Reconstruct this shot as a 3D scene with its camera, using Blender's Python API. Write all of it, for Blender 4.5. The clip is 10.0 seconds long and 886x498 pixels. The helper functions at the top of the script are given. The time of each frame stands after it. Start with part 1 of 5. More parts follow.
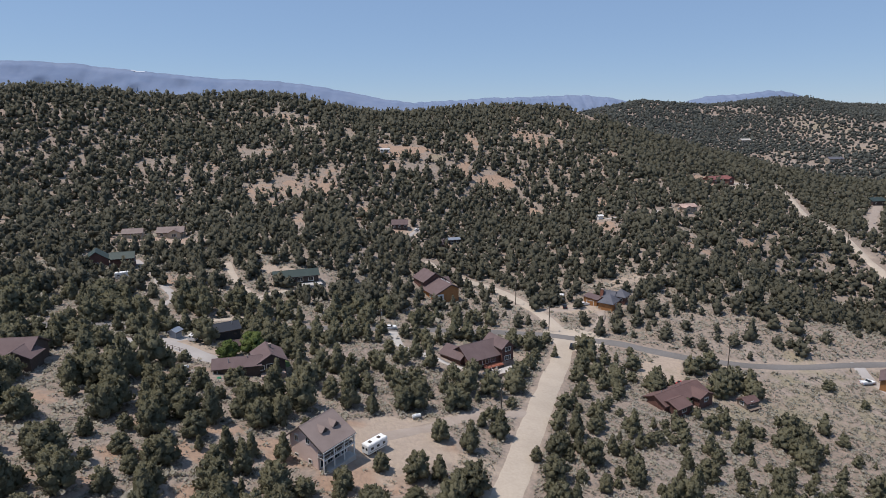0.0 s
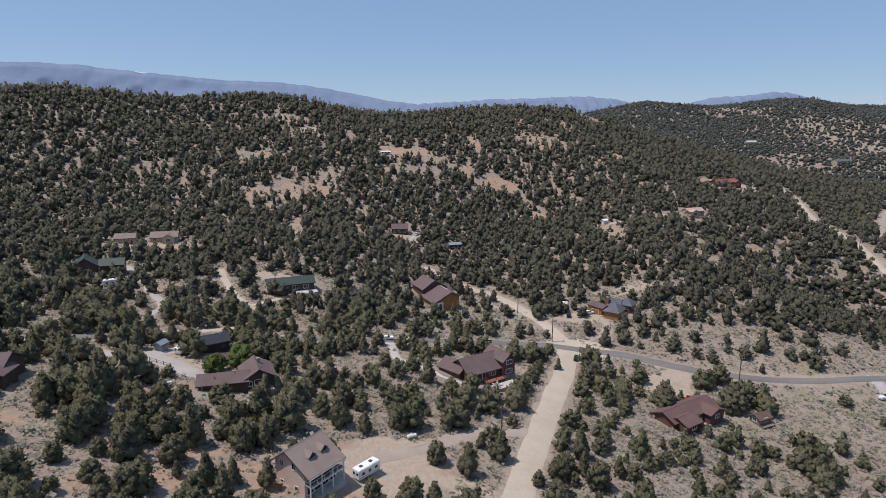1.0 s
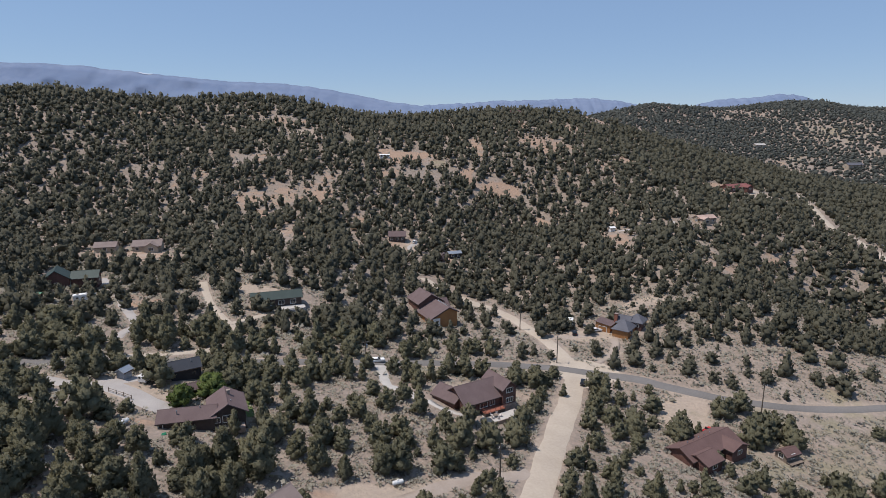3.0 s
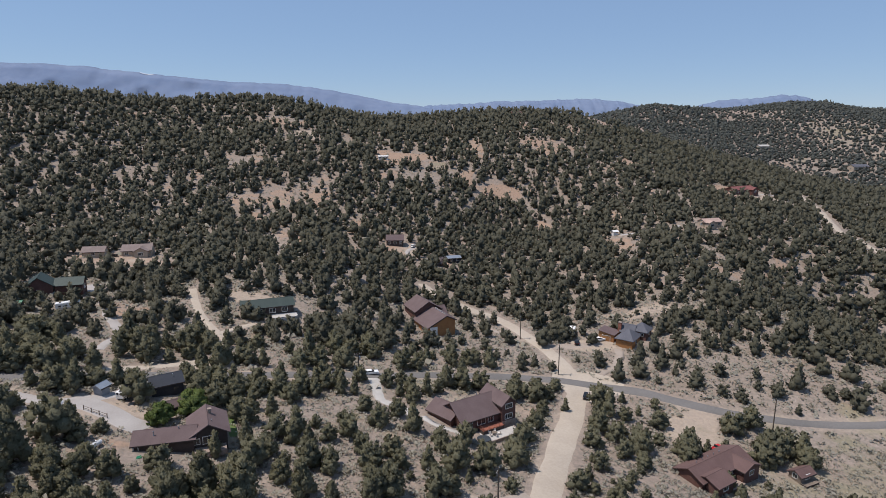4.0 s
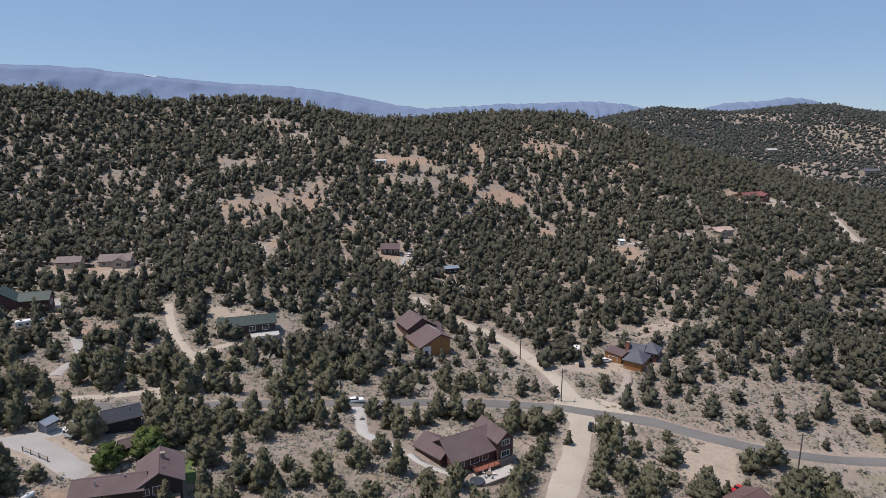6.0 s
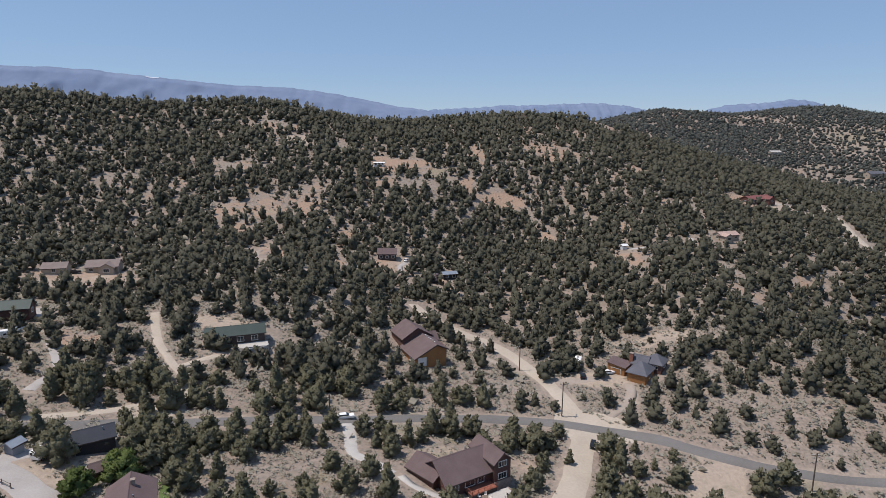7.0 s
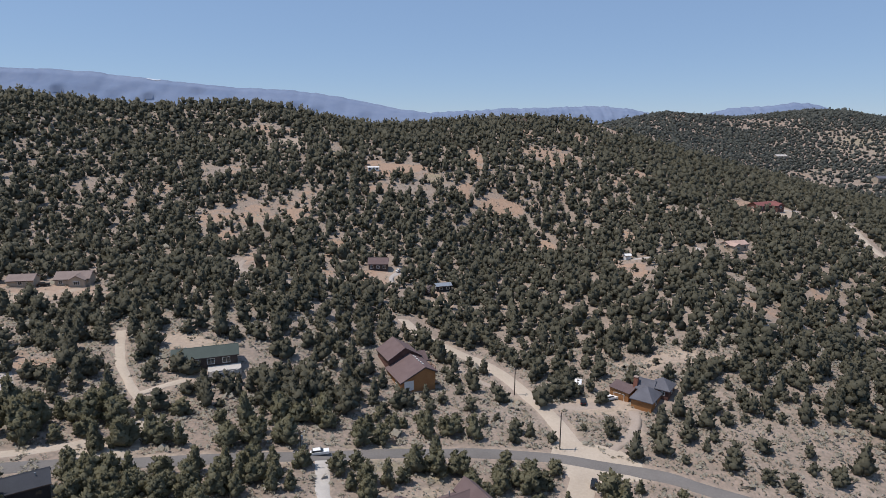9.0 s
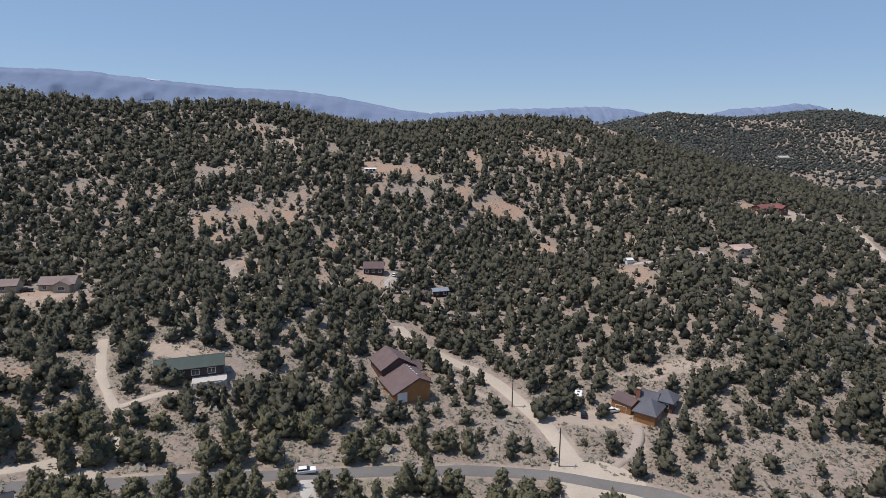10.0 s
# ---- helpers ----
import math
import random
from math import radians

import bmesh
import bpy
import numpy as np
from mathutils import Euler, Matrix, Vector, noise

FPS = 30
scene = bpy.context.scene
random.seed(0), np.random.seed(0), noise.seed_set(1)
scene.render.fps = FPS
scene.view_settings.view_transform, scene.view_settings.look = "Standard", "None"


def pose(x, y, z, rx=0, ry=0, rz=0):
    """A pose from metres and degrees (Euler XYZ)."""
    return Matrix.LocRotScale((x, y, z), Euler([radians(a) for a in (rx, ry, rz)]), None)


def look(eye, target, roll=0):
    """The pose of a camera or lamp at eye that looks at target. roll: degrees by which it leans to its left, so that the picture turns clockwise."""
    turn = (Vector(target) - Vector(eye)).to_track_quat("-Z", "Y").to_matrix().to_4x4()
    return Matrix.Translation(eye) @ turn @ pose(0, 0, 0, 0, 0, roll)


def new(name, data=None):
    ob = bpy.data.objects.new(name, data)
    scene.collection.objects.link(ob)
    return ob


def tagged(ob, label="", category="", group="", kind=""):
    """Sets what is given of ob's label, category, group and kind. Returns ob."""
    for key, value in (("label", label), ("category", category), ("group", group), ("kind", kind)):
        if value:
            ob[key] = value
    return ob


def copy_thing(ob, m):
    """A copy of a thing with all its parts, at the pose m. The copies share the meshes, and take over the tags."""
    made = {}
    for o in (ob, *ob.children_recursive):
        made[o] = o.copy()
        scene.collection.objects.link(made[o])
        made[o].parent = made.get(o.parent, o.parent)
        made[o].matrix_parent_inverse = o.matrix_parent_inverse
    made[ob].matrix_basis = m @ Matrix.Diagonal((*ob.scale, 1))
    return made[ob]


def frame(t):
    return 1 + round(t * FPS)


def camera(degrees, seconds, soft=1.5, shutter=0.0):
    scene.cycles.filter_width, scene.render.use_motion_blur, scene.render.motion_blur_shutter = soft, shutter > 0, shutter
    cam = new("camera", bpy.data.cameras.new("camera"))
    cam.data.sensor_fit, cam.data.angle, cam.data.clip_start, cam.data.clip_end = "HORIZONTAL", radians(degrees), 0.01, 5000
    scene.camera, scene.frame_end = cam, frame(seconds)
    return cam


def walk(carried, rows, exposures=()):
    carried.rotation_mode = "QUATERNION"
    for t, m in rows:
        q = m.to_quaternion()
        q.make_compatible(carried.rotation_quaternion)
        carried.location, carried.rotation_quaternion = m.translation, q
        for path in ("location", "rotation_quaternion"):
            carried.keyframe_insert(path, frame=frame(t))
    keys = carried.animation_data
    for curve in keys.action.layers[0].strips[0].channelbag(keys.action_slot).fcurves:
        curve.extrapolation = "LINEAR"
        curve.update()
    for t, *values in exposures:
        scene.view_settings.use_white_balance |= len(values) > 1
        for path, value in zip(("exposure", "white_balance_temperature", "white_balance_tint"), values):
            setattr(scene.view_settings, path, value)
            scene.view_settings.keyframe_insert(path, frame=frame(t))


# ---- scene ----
cam = camera(73.0, 10.0, soft=0.85)
PATH = [
    (0.0, 0.00, 0.00, 84.75, 78.000, -0.000, 0.000),
    (0.5, 0.79, 4.39, 84.99, 78.069, -0.019, 0.193),
    (1.0, 1.55, 8.87, 85.22, 78.126, -0.031, 0.335),
    (1.5, 2.30, 13.42, 85.42, 78.168, -0.044, 0.453),
    (2.0, 3.04, 17.91, 85.64, 78.227, -0.079, 0.563),
    (2.5, 3.67, 22.38, 85.82, 78.248, -0.114, 0.668),
    (4.0, 5.67, 35.70, 86.46, 78.303, -0.182, 0.887),
    (4.5, 6.50, 40.11, 86.64, 78.357, -0.211, 1.010),
    (5.0, 7.25, 44.48, 86.78, 78.411, -0.226, 1.145),
    (5.5, 8.09, 48.79, 86.92, 78.463, -0.257, 1.202),
    (7.0, 10.61, 61.68, 87.32, 78.665, -0.330, 1.437),
    (7.5, 11.66, 65.91, 87.55, 78.743, -0.351, 1.496),
    (8.0, 12.68, 70.13, 87.72, 78.795, -0.376, 1.535),
    (8.5, 13.63, 74.29, 87.87, 78.848, -0.409, 1.621),
    (9.0, 14.53, 78.38, 88.02, 78.901, -0.425, 1.667),
    (9.5, 15.37, 82.35, 88.14, 78.927, -0.459, 1.662),
    (10.0, 16.01, 86.25, 88.27, 78.952, -0.493, 1.715),
]
walk(cam, [(t, pose(x, y, z, rx, ry, rz)) for t, x, y, z, rx, ry, rz in PATH])

# ---- world, sun, exposure ----
SUN_EL, SUN_AZ = radians(66), radians(-95)  # azimuth from +y towards +x
world = bpy.data.worlds.new("sky")
scene.world = world
world.use_nodes = True
wn = world.node_tree.nodes
sky = wn.new("ShaderNodeTexSky")
sky.sky_type, sky.sun_disc = "NISHITA", False
sky.sun_elevation, sky.sun_rotation = SUN_EL, SUN_AZ
sky.altitude, sky.air_density, sky.dust_density, sky.ozone_density = 1500, 1.0, 0.0, 2.0
veil = wn.new("ShaderNodeMix")  # thin high haze over the clear sky
veil.data_type = "RGBA"
veil.inputs[0].default_value = 0.58
veil.inputs[7].default_value = (2.8, 4.3, 7.1, 1)
world.node_tree.links.new(sky.outputs[0], veil.inputs[6])
world.node_tree.links.new(veil.outputs[2], wn["Background"].inputs[0])
wn["Background"].inputs[1].default_value = 0.098
sun = new("sun", bpy.data.lights.new("sun", "SUN"))
sun.data.energy, sun.data.angle, sun.data.color = 4.15, radians(0.53), (1.0, 0.925, 0.86)
sun.matrix_world = look((0, 0, 500), (math.sin(SUN_AZ) * -500 * math.cos(SUN_EL), math.cos(SUN_AZ) * -500 * math.cos(SUN_EL), 500 - 500 * math.sin(SUN_EL)))
scene.view_settings.exposure = 0.0

# ---- materials ----
def nodes_of(name, rough=0.8, metal=0.0):
    m = bpy.data.materials.new(name)
    m.use_nodes = True
    nt = m.node_tree
    b = nt.nodes["Principled BSDF"]
    b.inputs["Roughness"].default_value, b.inputs["Metallic"].default_value = rough, metal
    b.inputs["Specular IOR Level"].default_value = 0.3
    return m, nt, b


def coords(nt):
    return nt.nodes.new("ShaderNodeTexCoord").outputs["Object"]


def noise_fac(nt, co, scale, detail=3.0, low=0.3, high=0.7, stretch=None):
    if stretch:
        mp = nt.nodes.new("ShaderNodeMapping")
        mp.inputs["Scale"].default_value = stretch
        nt.links.new(co, mp.inputs["Vector"])
        co = mp.outputs[0]
    n = nt.nodes.new("ShaderNodeTexNoise")
    n.inputs["Scale"].default_value, n.inputs["Detail"].default_value = scale, detail
    nt.links.new(co, n.inputs["Vector"])
    r = nt.nodes.new("ShaderNodeMapRange")
    r.inputs["From Min"].default_value, r.inputs["From Max"].default_value = low, high
    nt.links.new(n.outputs["Fac"], r.inputs["Value"])
    return r.outputs[0]


def mix(nt, fac, a, b, mode="MIX"):
    n = nt.nodes.new("ShaderNodeMix")
    n.data_type, n.blend_type = "RGBA", mode
    for sock, v in ((n.inputs[0], fac), (n.inputs[6], a), (n.inputs[7], b)):
        if isinstance(v, bpy.types.NodeSocket):
            nt.links.new(v, sock)
        elif isinstance(v, (int, float)):
            sock.default_value = v
        else:
            sock.default_value = (*v, 1)
    return n.outputs[2]


def maths(nt, op, a, b=0.0, clamp=False):
    n = nt.nodes.new("ShaderNodeMath")
    n.operation, n.use_clamp = op, clamp
    for sock, v in zip(n.inputs, (a, b)):
        if isinstance(v, bpy.types.NodeSocket):
            nt.links.new(v, sock)
        else:
            sock.default_value = v
    return n.outputs[0]


def relief(nt, b, fac, strength, distance):
    n = nt.nodes.new("ShaderNodeBump")
    n.inputs["Strength"].default_value, n.inputs["Distance"].default_value = strength, distance
    nt.links.new(fac, n.inputs["Height"])
    nt.links.new(n.outputs[0], b.inputs["Normal"])


def surface(name, dark, light, big=0.5, fine=6.0, rough=0.8, metal=0.0, bump=0.3, depth=0.03, stretch=None):
    """A weathered surface: two colours mixed at two scales."""
    m, nt, b = nodes_of(name, rough, metal)
    co = coords(nt)
    f1, f2 = noise_fac(nt, co, big), noise_fac(nt, co, fine, 4.0, stretch=stretch)
    f = maths(nt, "ADD", maths(nt, "MULTIPLY", f1, 0.55), maths(nt, "MULTIPLY", f2, 0.45))
    nt.links.new(mix(nt, f, dark, light), b.inputs["Base Color"])
    if bump:
        relief(nt, b, f2, bump, depth)
    return m


def leaf_material(name, dark, mid, light, per_object, grain=2.2):
    """Fine foliage: small-scale relief, colour from spray to spray and tree to tree, some light let through."""
    m, nt, b = nodes_of(name, 0.75)
    co = nt.nodes.new("ShaderNodeNewGeometry")
    tree = noise_fac(nt, co.outputs["Position"], 0.16, 1.0, 0.3, 0.7)
    if per_object:
        tree = nt.nodes.new("ShaderNodeObjectInfo").outputs["Random"]
    fine = noise_fac(nt, co.outputs["Position"], grain, 2.0, 0.32, 0.68)
    c = mix(nt, maths(nt, "ADD", maths(nt, "MULTIPLY", co.outputs["Random Per Island"], 0.4), maths(nt, "MULTIPLY", fine, 0.6)), dark, mid)
    c = mix(nt, maths(nt, "MULTIPLY", tree, 0.7), c, light)
    nt.links.new(c, b.inputs["Base Color"])
    relief(nt, b, fine, 0.6, 0.3)
    thin = nt.nodes.new("ShaderNodeBsdfTranslucent")
    nt.links.new(c, thin.inputs["Color"])
    both = nt.nodes.new("ShaderNodeMixShader")
    both.inputs[0].default_value = 0.45
    nt.links.new(b.outputs[0], both.inputs[1])
    nt.links.new(thin.outputs[0], both.inputs[2])
    nt.links.new(both.outputs[0], nt.nodes["Material Output"].inputs["Surface"])
    return m


LEAF_DARK, LEAF_MID, LEAF_LIGHT = (0.126, 0.122, 0.082), (0.199, 0.194, 0.126), (0.236, 0.222, 0.140)
# hillside foliage darker and slightly bluer; the blue is distance haze in the colour
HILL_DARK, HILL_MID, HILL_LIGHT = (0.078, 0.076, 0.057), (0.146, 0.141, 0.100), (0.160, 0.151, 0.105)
# far-hill foliage in bluer tones: distance haze put into the colour
FAR_HAZED_DARK, FAR_HAZED_MID, FAR_HAZED_LIGHT = (0.068, 0.074, 0.070), (0.142, 0.150, 0.130), (0.150, 0.154, 0.130)
M_LEAF = leaf_material("juniper_foliage", LEAF_DARK, LEAF_MID, LEAF_LIGHT, True)
M_WOODS = leaf_material("woodland_foliage", LEAF_DARK, LEAF_MID, LEAF_LIGHT, False)
M_HILL_HAZED = leaf_material("hazed_hillside_foliage", HILL_DARK, HILL_MID, HILL_LIGHT, False, 0.55)
M_FAR_HAZED = leaf_material("hazed_far_foliage", FAR_HAZED_DARK, FAR_HAZED_MID, FAR_HAZED_LIGHT, False, 0.35)
M_DECID = leaf_material("fresh_green_foliage", (0.085, 0.125, 0.04), (0.15, 0.20, 0.065), (0.19, 0.235, 0.08), True)
M_BARE = leaf_material("bare_twigs", (0.17, 0.14, 0.15), (0.28, 0.24, 0.26), (0.26, 0.22, 0.23), True)
M_SAGE = leaf_material("sagebrush_foliage", (0.31, 0.29, 0.245), (0.465, 0.44, 0.372), (0.45, 0.415, 0.34), False)
M_BARK = surface("bark", (0.06, 0.045, 0.035), (0.16, 0.13, 0.10), 2, 12, 0.9, stretch=(1, 1, 0.15))


def ground_material():
    m, nt, b = nodes_of("dry_ground", 0.95)
    geo = nt.nodes.new("ShaderNodeNewGeometry").outputs["Position"]
    at = nt.nodes.new("ShaderNodeVertexColor")
    at.layer_name = "soil"
    sep = nt.nodes.new("ShaderNodeSeparateColor")
    nt.links.new(at.outputs["Color"], sep.inputs[0])
    n_big, n_mid = noise_fac(nt, geo, 0.022, 3, 0.35, 0.65), noise_fac(nt, geo, 0.16, 4, 0.35, 0.65)
    n_fine, n_grit = noise_fac(nt, geo, 0.9, 5, 0.35, 0.68), noise_fac(nt, geo, 4.0, 3, 0.3, 0.7)
    n_edge = noise_fac(nt, geo, 0.07, 4, 0.3, 0.7)
    c = mix(nt, n_big, (0.335, 0.255, 0.207), (0.35, 0.283, 0.239))
    c = mix(nt, maths(nt, "MULTIPLY", n_mid, 0.6), c, (0.225, 0.178, 0.143))
    c = mix(nt, maths(nt, "MULTIPLY", n_fine, 0.55), c, (0.15, 0.136, 0.11))

    def edge(channel, soft):
        f = maths(nt, "ADD", sep.outputs[channel], maths(nt, "MULTIPLY", maths(nt, "SUBTRACT", n_mid, 0.5), soft))
        f = maths(nt, "ADD", f, maths(nt, "MULTIPLY", maths(nt, "SUBTRACT", n_edge, 0.5), soft))
        return maths(nt, "MULTIPLY", maths(nt, "SUBTRACT", f, 0.32, True), 3.0, True)

    c = mix(nt, maths(nt, "MULTIPLY", edge(0, 0.5), 0.85), c, mix(nt, n_fine, (0.395, 0.262, 0.182), (0.32, 0.214, 0.152)))
    c = mix(nt, edge(1, 0.3), c, mix(nt, n_fine, (0.42, 0.335, 0.262), (0.355, 0.285, 0.228)))
    c = mix(nt, maths(nt, "MULTIPLY", edge(2, 0.5), 0.8), c, mix(nt, n_fine, (0.275, 0.24, 0.165), (0.215, 0.195, 0.13)))
    c = mix(nt, maths(nt, "MULTIPLY", n_grit, 0.25), c, (0.16, 0.13, 0.11))
    nt.links.new(c, b.inputs["Base Color"])
    relief(nt, b, n_fine, 0.5, 0.25)
    return m


M_GROUND = ground_material()
M_DIRT = surface("graded_dirt", (0.368, 0.308, 0.247), (0.475, 0.403, 0.328), 0.12, 1.5, 0.95, bump=0.3)
M_TRACK = surface("worn_dirt_track", (0.29, 0.235, 0.195), (0.365, 0.305, 0.26), 0.3, 2.0, 0.95, bump=0.4)
M_GRAVEL = surface("pale_gravel", (0.32, 0.29, 0.27), (0.43, 0.395, 0.37), 0.15, 3.0, 0.95, bump=0.3)
M_ASPHALT = surface("worn_asphalt", (0.135, 0.125, 0.118), (0.20, 0.185, 0.174), 0.1, 2.0, 0.9, bump=0.15)
M_CONCRETE = surface("pale_concrete", (0.38, 0.35, 0.32), (0.49, 0.46, 0.425), 0.4, 3.0, 0.85, bump=0.1)
M_LAWN = surface("watered_lawn", (0.085, 0.125, 0.04), (0.13, 0.175, 0.06), 0.6, 6.0, 0.9, bump=0.4)


def roof_mat(name, dark, light):
    return surface(name, dark, light, 0.35, 4.0, 0.85, bump=0.35, depth=0.04, stretch=(0.6, 3.0, 3.0))


M_ROOF_BROWN = roof_mat("brown_shingles", (0.110, 0.075, 0.074), (0.155, 0.111, 0.108))
M_ROOF_TAN = roof_mat("taupe_shingles", (0.19, 0.145, 0.13), (0.26, 0.205, 0.185))
M_ROOF_SLATE = roof_mat("slate_grey_shingles", (0.085, 0.085, 0.10), (0.13, 0.13, 0.15))
M_ROOF_NAVY = surface("charcoal_metal_roof", (0.024, 0.028, 0.038), (0.038, 0.043, 0.056), 0.4, 3.0, 0.7, 0.0, 0.1)
M_ROOF_GREEN = surface("dark_green_metal_roof", (0.03, 0.045, 0.041), (0.048, 0.067, 0.060), 0.4, 3.0, 0.6, 0.1, 0.1)
M_ROOF_RED = roof_mat("red_brown_shingles", (0.108, 0.064, 0.058), (0.152, 0.093, 0.085))
M_ROOF_BRICK = roof_mat("brick_red_metal_roof", (0.165, 0.06, 0.056), (0.225, 0.09, 0.082))
M_ROOF_CLAY = roof_mat("pale_clay_tiles", (0.36, 0.25, 0.21), (0.46, 0.33, 0.28))
M_WALL_PINK = surface("taupe_siding", (0.56, 0.42, 0.365), (0.64, 0.49, 0.43), 0.4, 5.0, 0.85, bump=0.3, stretch=(0.3, 0.3, 6))
M_WALL_LOG = surface("dark_red_log_wall", (0.09, 0.045, 0.038), (0.15, 0.075, 0.06), 0.5, 4.0, 0.7, bump=0.6, depth=0.08, stretch=(0.2, 0.2, 6))
M_WALL_CEDAR = surface("orange_cedar_siding", (0.27, 0.12, 0.045), (0.38, 0.185, 0.075), 0.5, 4.0, 0.75, bump=0.4, stretch=(0.2, 0.2, 6))
M_WALL_DARK = surface("dark_brown_siding", (0.05, 0.038, 0.034), (0.09, 0.068, 0.06), 0.5, 4.0, 0.8, bump=0.3, stretch=(0.3, 0.3, 6))
M_WALL_BLACK = surface("charcoal_siding", (0.022, 0.022, 0.025), (0.038, 0.038, 0.042), 0.5, 4.0, 0.8, bump=0.3, stretch=(4, 4, 0.3))
M_WALL_TAN = surface("sand_siding", (0.36, 0.29, 0.22), (0.45, 0.37, 0.29), 0.5, 4.0, 0.85, bump=0.3, stretch=(0.3, 0.3, 6))
M_STONE = surface("field_stone", (0.22, 0.17, 0.14), (0.36, 0.29, 0.25), 1.5, 5.0, 0.9, bump=0.6, depth=0.08)
M_BRICK = surface("red_brick", (0.24, 0.09, 0.06), (0.33, 0.15, 0.10), 1.5, 9.0, 0.9, bump=0.4)
M_TRIM = surface("white_trim", (0.62, 0.60, 0.56), (0.74, 0.72, 0.69), 1.0, 8.0, 0.6, bump=0.05)
M_WHITE = surface("white_panel", (0.68, 0.67, 0.65), (0.78, 0.77, 0.75), 0.6, 6.0, 0.45, bump=0.03)
M_DECK = surface("red_stained_deck", (0.22, 0.075, 0.05), (0.32, 0.125, 0.085), 0.6, 5.0, 0.75, bump=0.3, stretch=(0.4, 6, 1))
M_WOOD = surface("weathered_wood", (0.13, 0.10, 0.08), (0.24, 0.19, 0.15), 0.8, 6.0, 0.85, bump=0.4, stretch=(1, 1, 0.2))
M_METAL = surface("galvanised_steel", (0.32, 0.34, 0.36), (0.45, 0.47, 0.5), 0.8, 5.0, 0.45, 0.7, 0.05)
M_BLUE_STEEL = surface("grey_blue_steel_sheet", (0.20, 0.23, 0.28), (0.29, 0.32, 0.37), 0.6, 5.0, 0.5, 0.3, 0.1)
M_RUBBER = surface("tyre_rubber", (0.02, 0.02, 0.02), (0.035, 0.034, 0.033), 3, 12, 0.85, bump=0.1)
M_BLACK_PAINT = surface("black_car_paint", (0.012, 0.012, 0.014), (0.025, 0.025, 0.028), 0.5, 6, 0.25, 0.0, 0)
M_WHITE_PAINT = surface("white_car_paint", (0.70, 0.70, 0.70), (0.80, 0.80, 0.79), 0.5, 6, 0.3, 0.0, 0)
M_RED_PAINT = surface("red_car_paint", (0.42, 0.015, 0.02), (0.55, 0.03, 0.03), 0.5, 6, 0.3, 0.0, 0)
M_WATER = surface("dark_spa_cover", (0.035, 0.04, 0.045), (0.06, 0.068, 0.075), 1, 6, 0.3, bump=0.05)
M_CLOTH = surface("faded_cushion", (0.55, 0.48, 0.44), (0.68, 0.62, 0.58), 1, 8, 0.9, bump=0.1)
M_GREEN_PAINT = surface("green_plastic", (0.01, 0.12, 0.06), (0.02, 0.18, 0.10), 1, 8, 0.5, bump=0)
# mountain haze is painted in as a pale blue base colour
M_HAZED_RIDGE = surface("hazed_far_ridge", (0.135, 0.185, 0.29), (0.19, 0.235, 0.335), 0.003, 0.02, 1.0, bump=0)
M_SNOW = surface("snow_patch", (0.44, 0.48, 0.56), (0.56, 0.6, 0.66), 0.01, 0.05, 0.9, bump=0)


def glass_material():
    m, nt, b = nodes_of("window_glass", 0.08)
    b.inputs["Base Color"].default_value = (0.02, 0.025, 0.03, 1)
    b.inputs["Specular IOR Level"].default_value = 0.6
    return m


M_GLASS = glass_material()


def lamp_glass(name, colour):
    m, nt, b = nodes_of(name, 0.2)
    b.inputs["Base Color"].default_value = (*colour, 1)
    return m


M_HEAD, M_TAIL = lamp_glass("clear_lens", (0.6, 0.6, 0.58)), lamp_glass("red_lens", (0.35, 0.01, 0.01))

# ---- the lie of the land ----
VALLEY_FORMS = [  # x, y, radius, rise
    (-150, 0, 100, 15.3),
    (140, 0, 160, -11.7),
    (300, 80, 160, -23.5),
    (-4, 93, 62, -9.9),
    (150, 150, 100, -23.0),
    (58, 186, 62, -5.3),
    (213, 310, 62, -33.8),
    (151, 310, 62, 8.8),
    (-66, 310, 62, 17.6),
    (-20, 320, 160, -41.0),
    (-340, 320, 160, -16.3),
    (380, 320, 160, -18.0),
]
RIDGE_FORMS = [
    (182, 785, 38, 6.0),
    (-200, 400, 100, -8.0),
    (58, 465, 62, -20.2),
    (410, 520, 260, -32.8),
    (-350, 550, 100, 25.2),
    (-221, 589, 62, -20.6),
    (-200, 650, 100, 36.0),
    (-500, 650, 260, 28.0),
    (60, 720, 160, 28.2),
    (540, 800, 160, -45.8),
    (150, 850, 100, 17.0),
    (540, 960, 160, -16.1),
    (700, 1040, 160, -34.1),
]


FAR_CREST = [(-1500, 50), (200, 55), (264, 92), (344, 101), (378, 109), (410, 117), (463, 128), (502, 135), (569, 128), (662, 123), (727, 128), (791, 137),
             (843, 142), (883, 135), (950, 128), (1012, 125), (1400, 110), (2200, 90)]


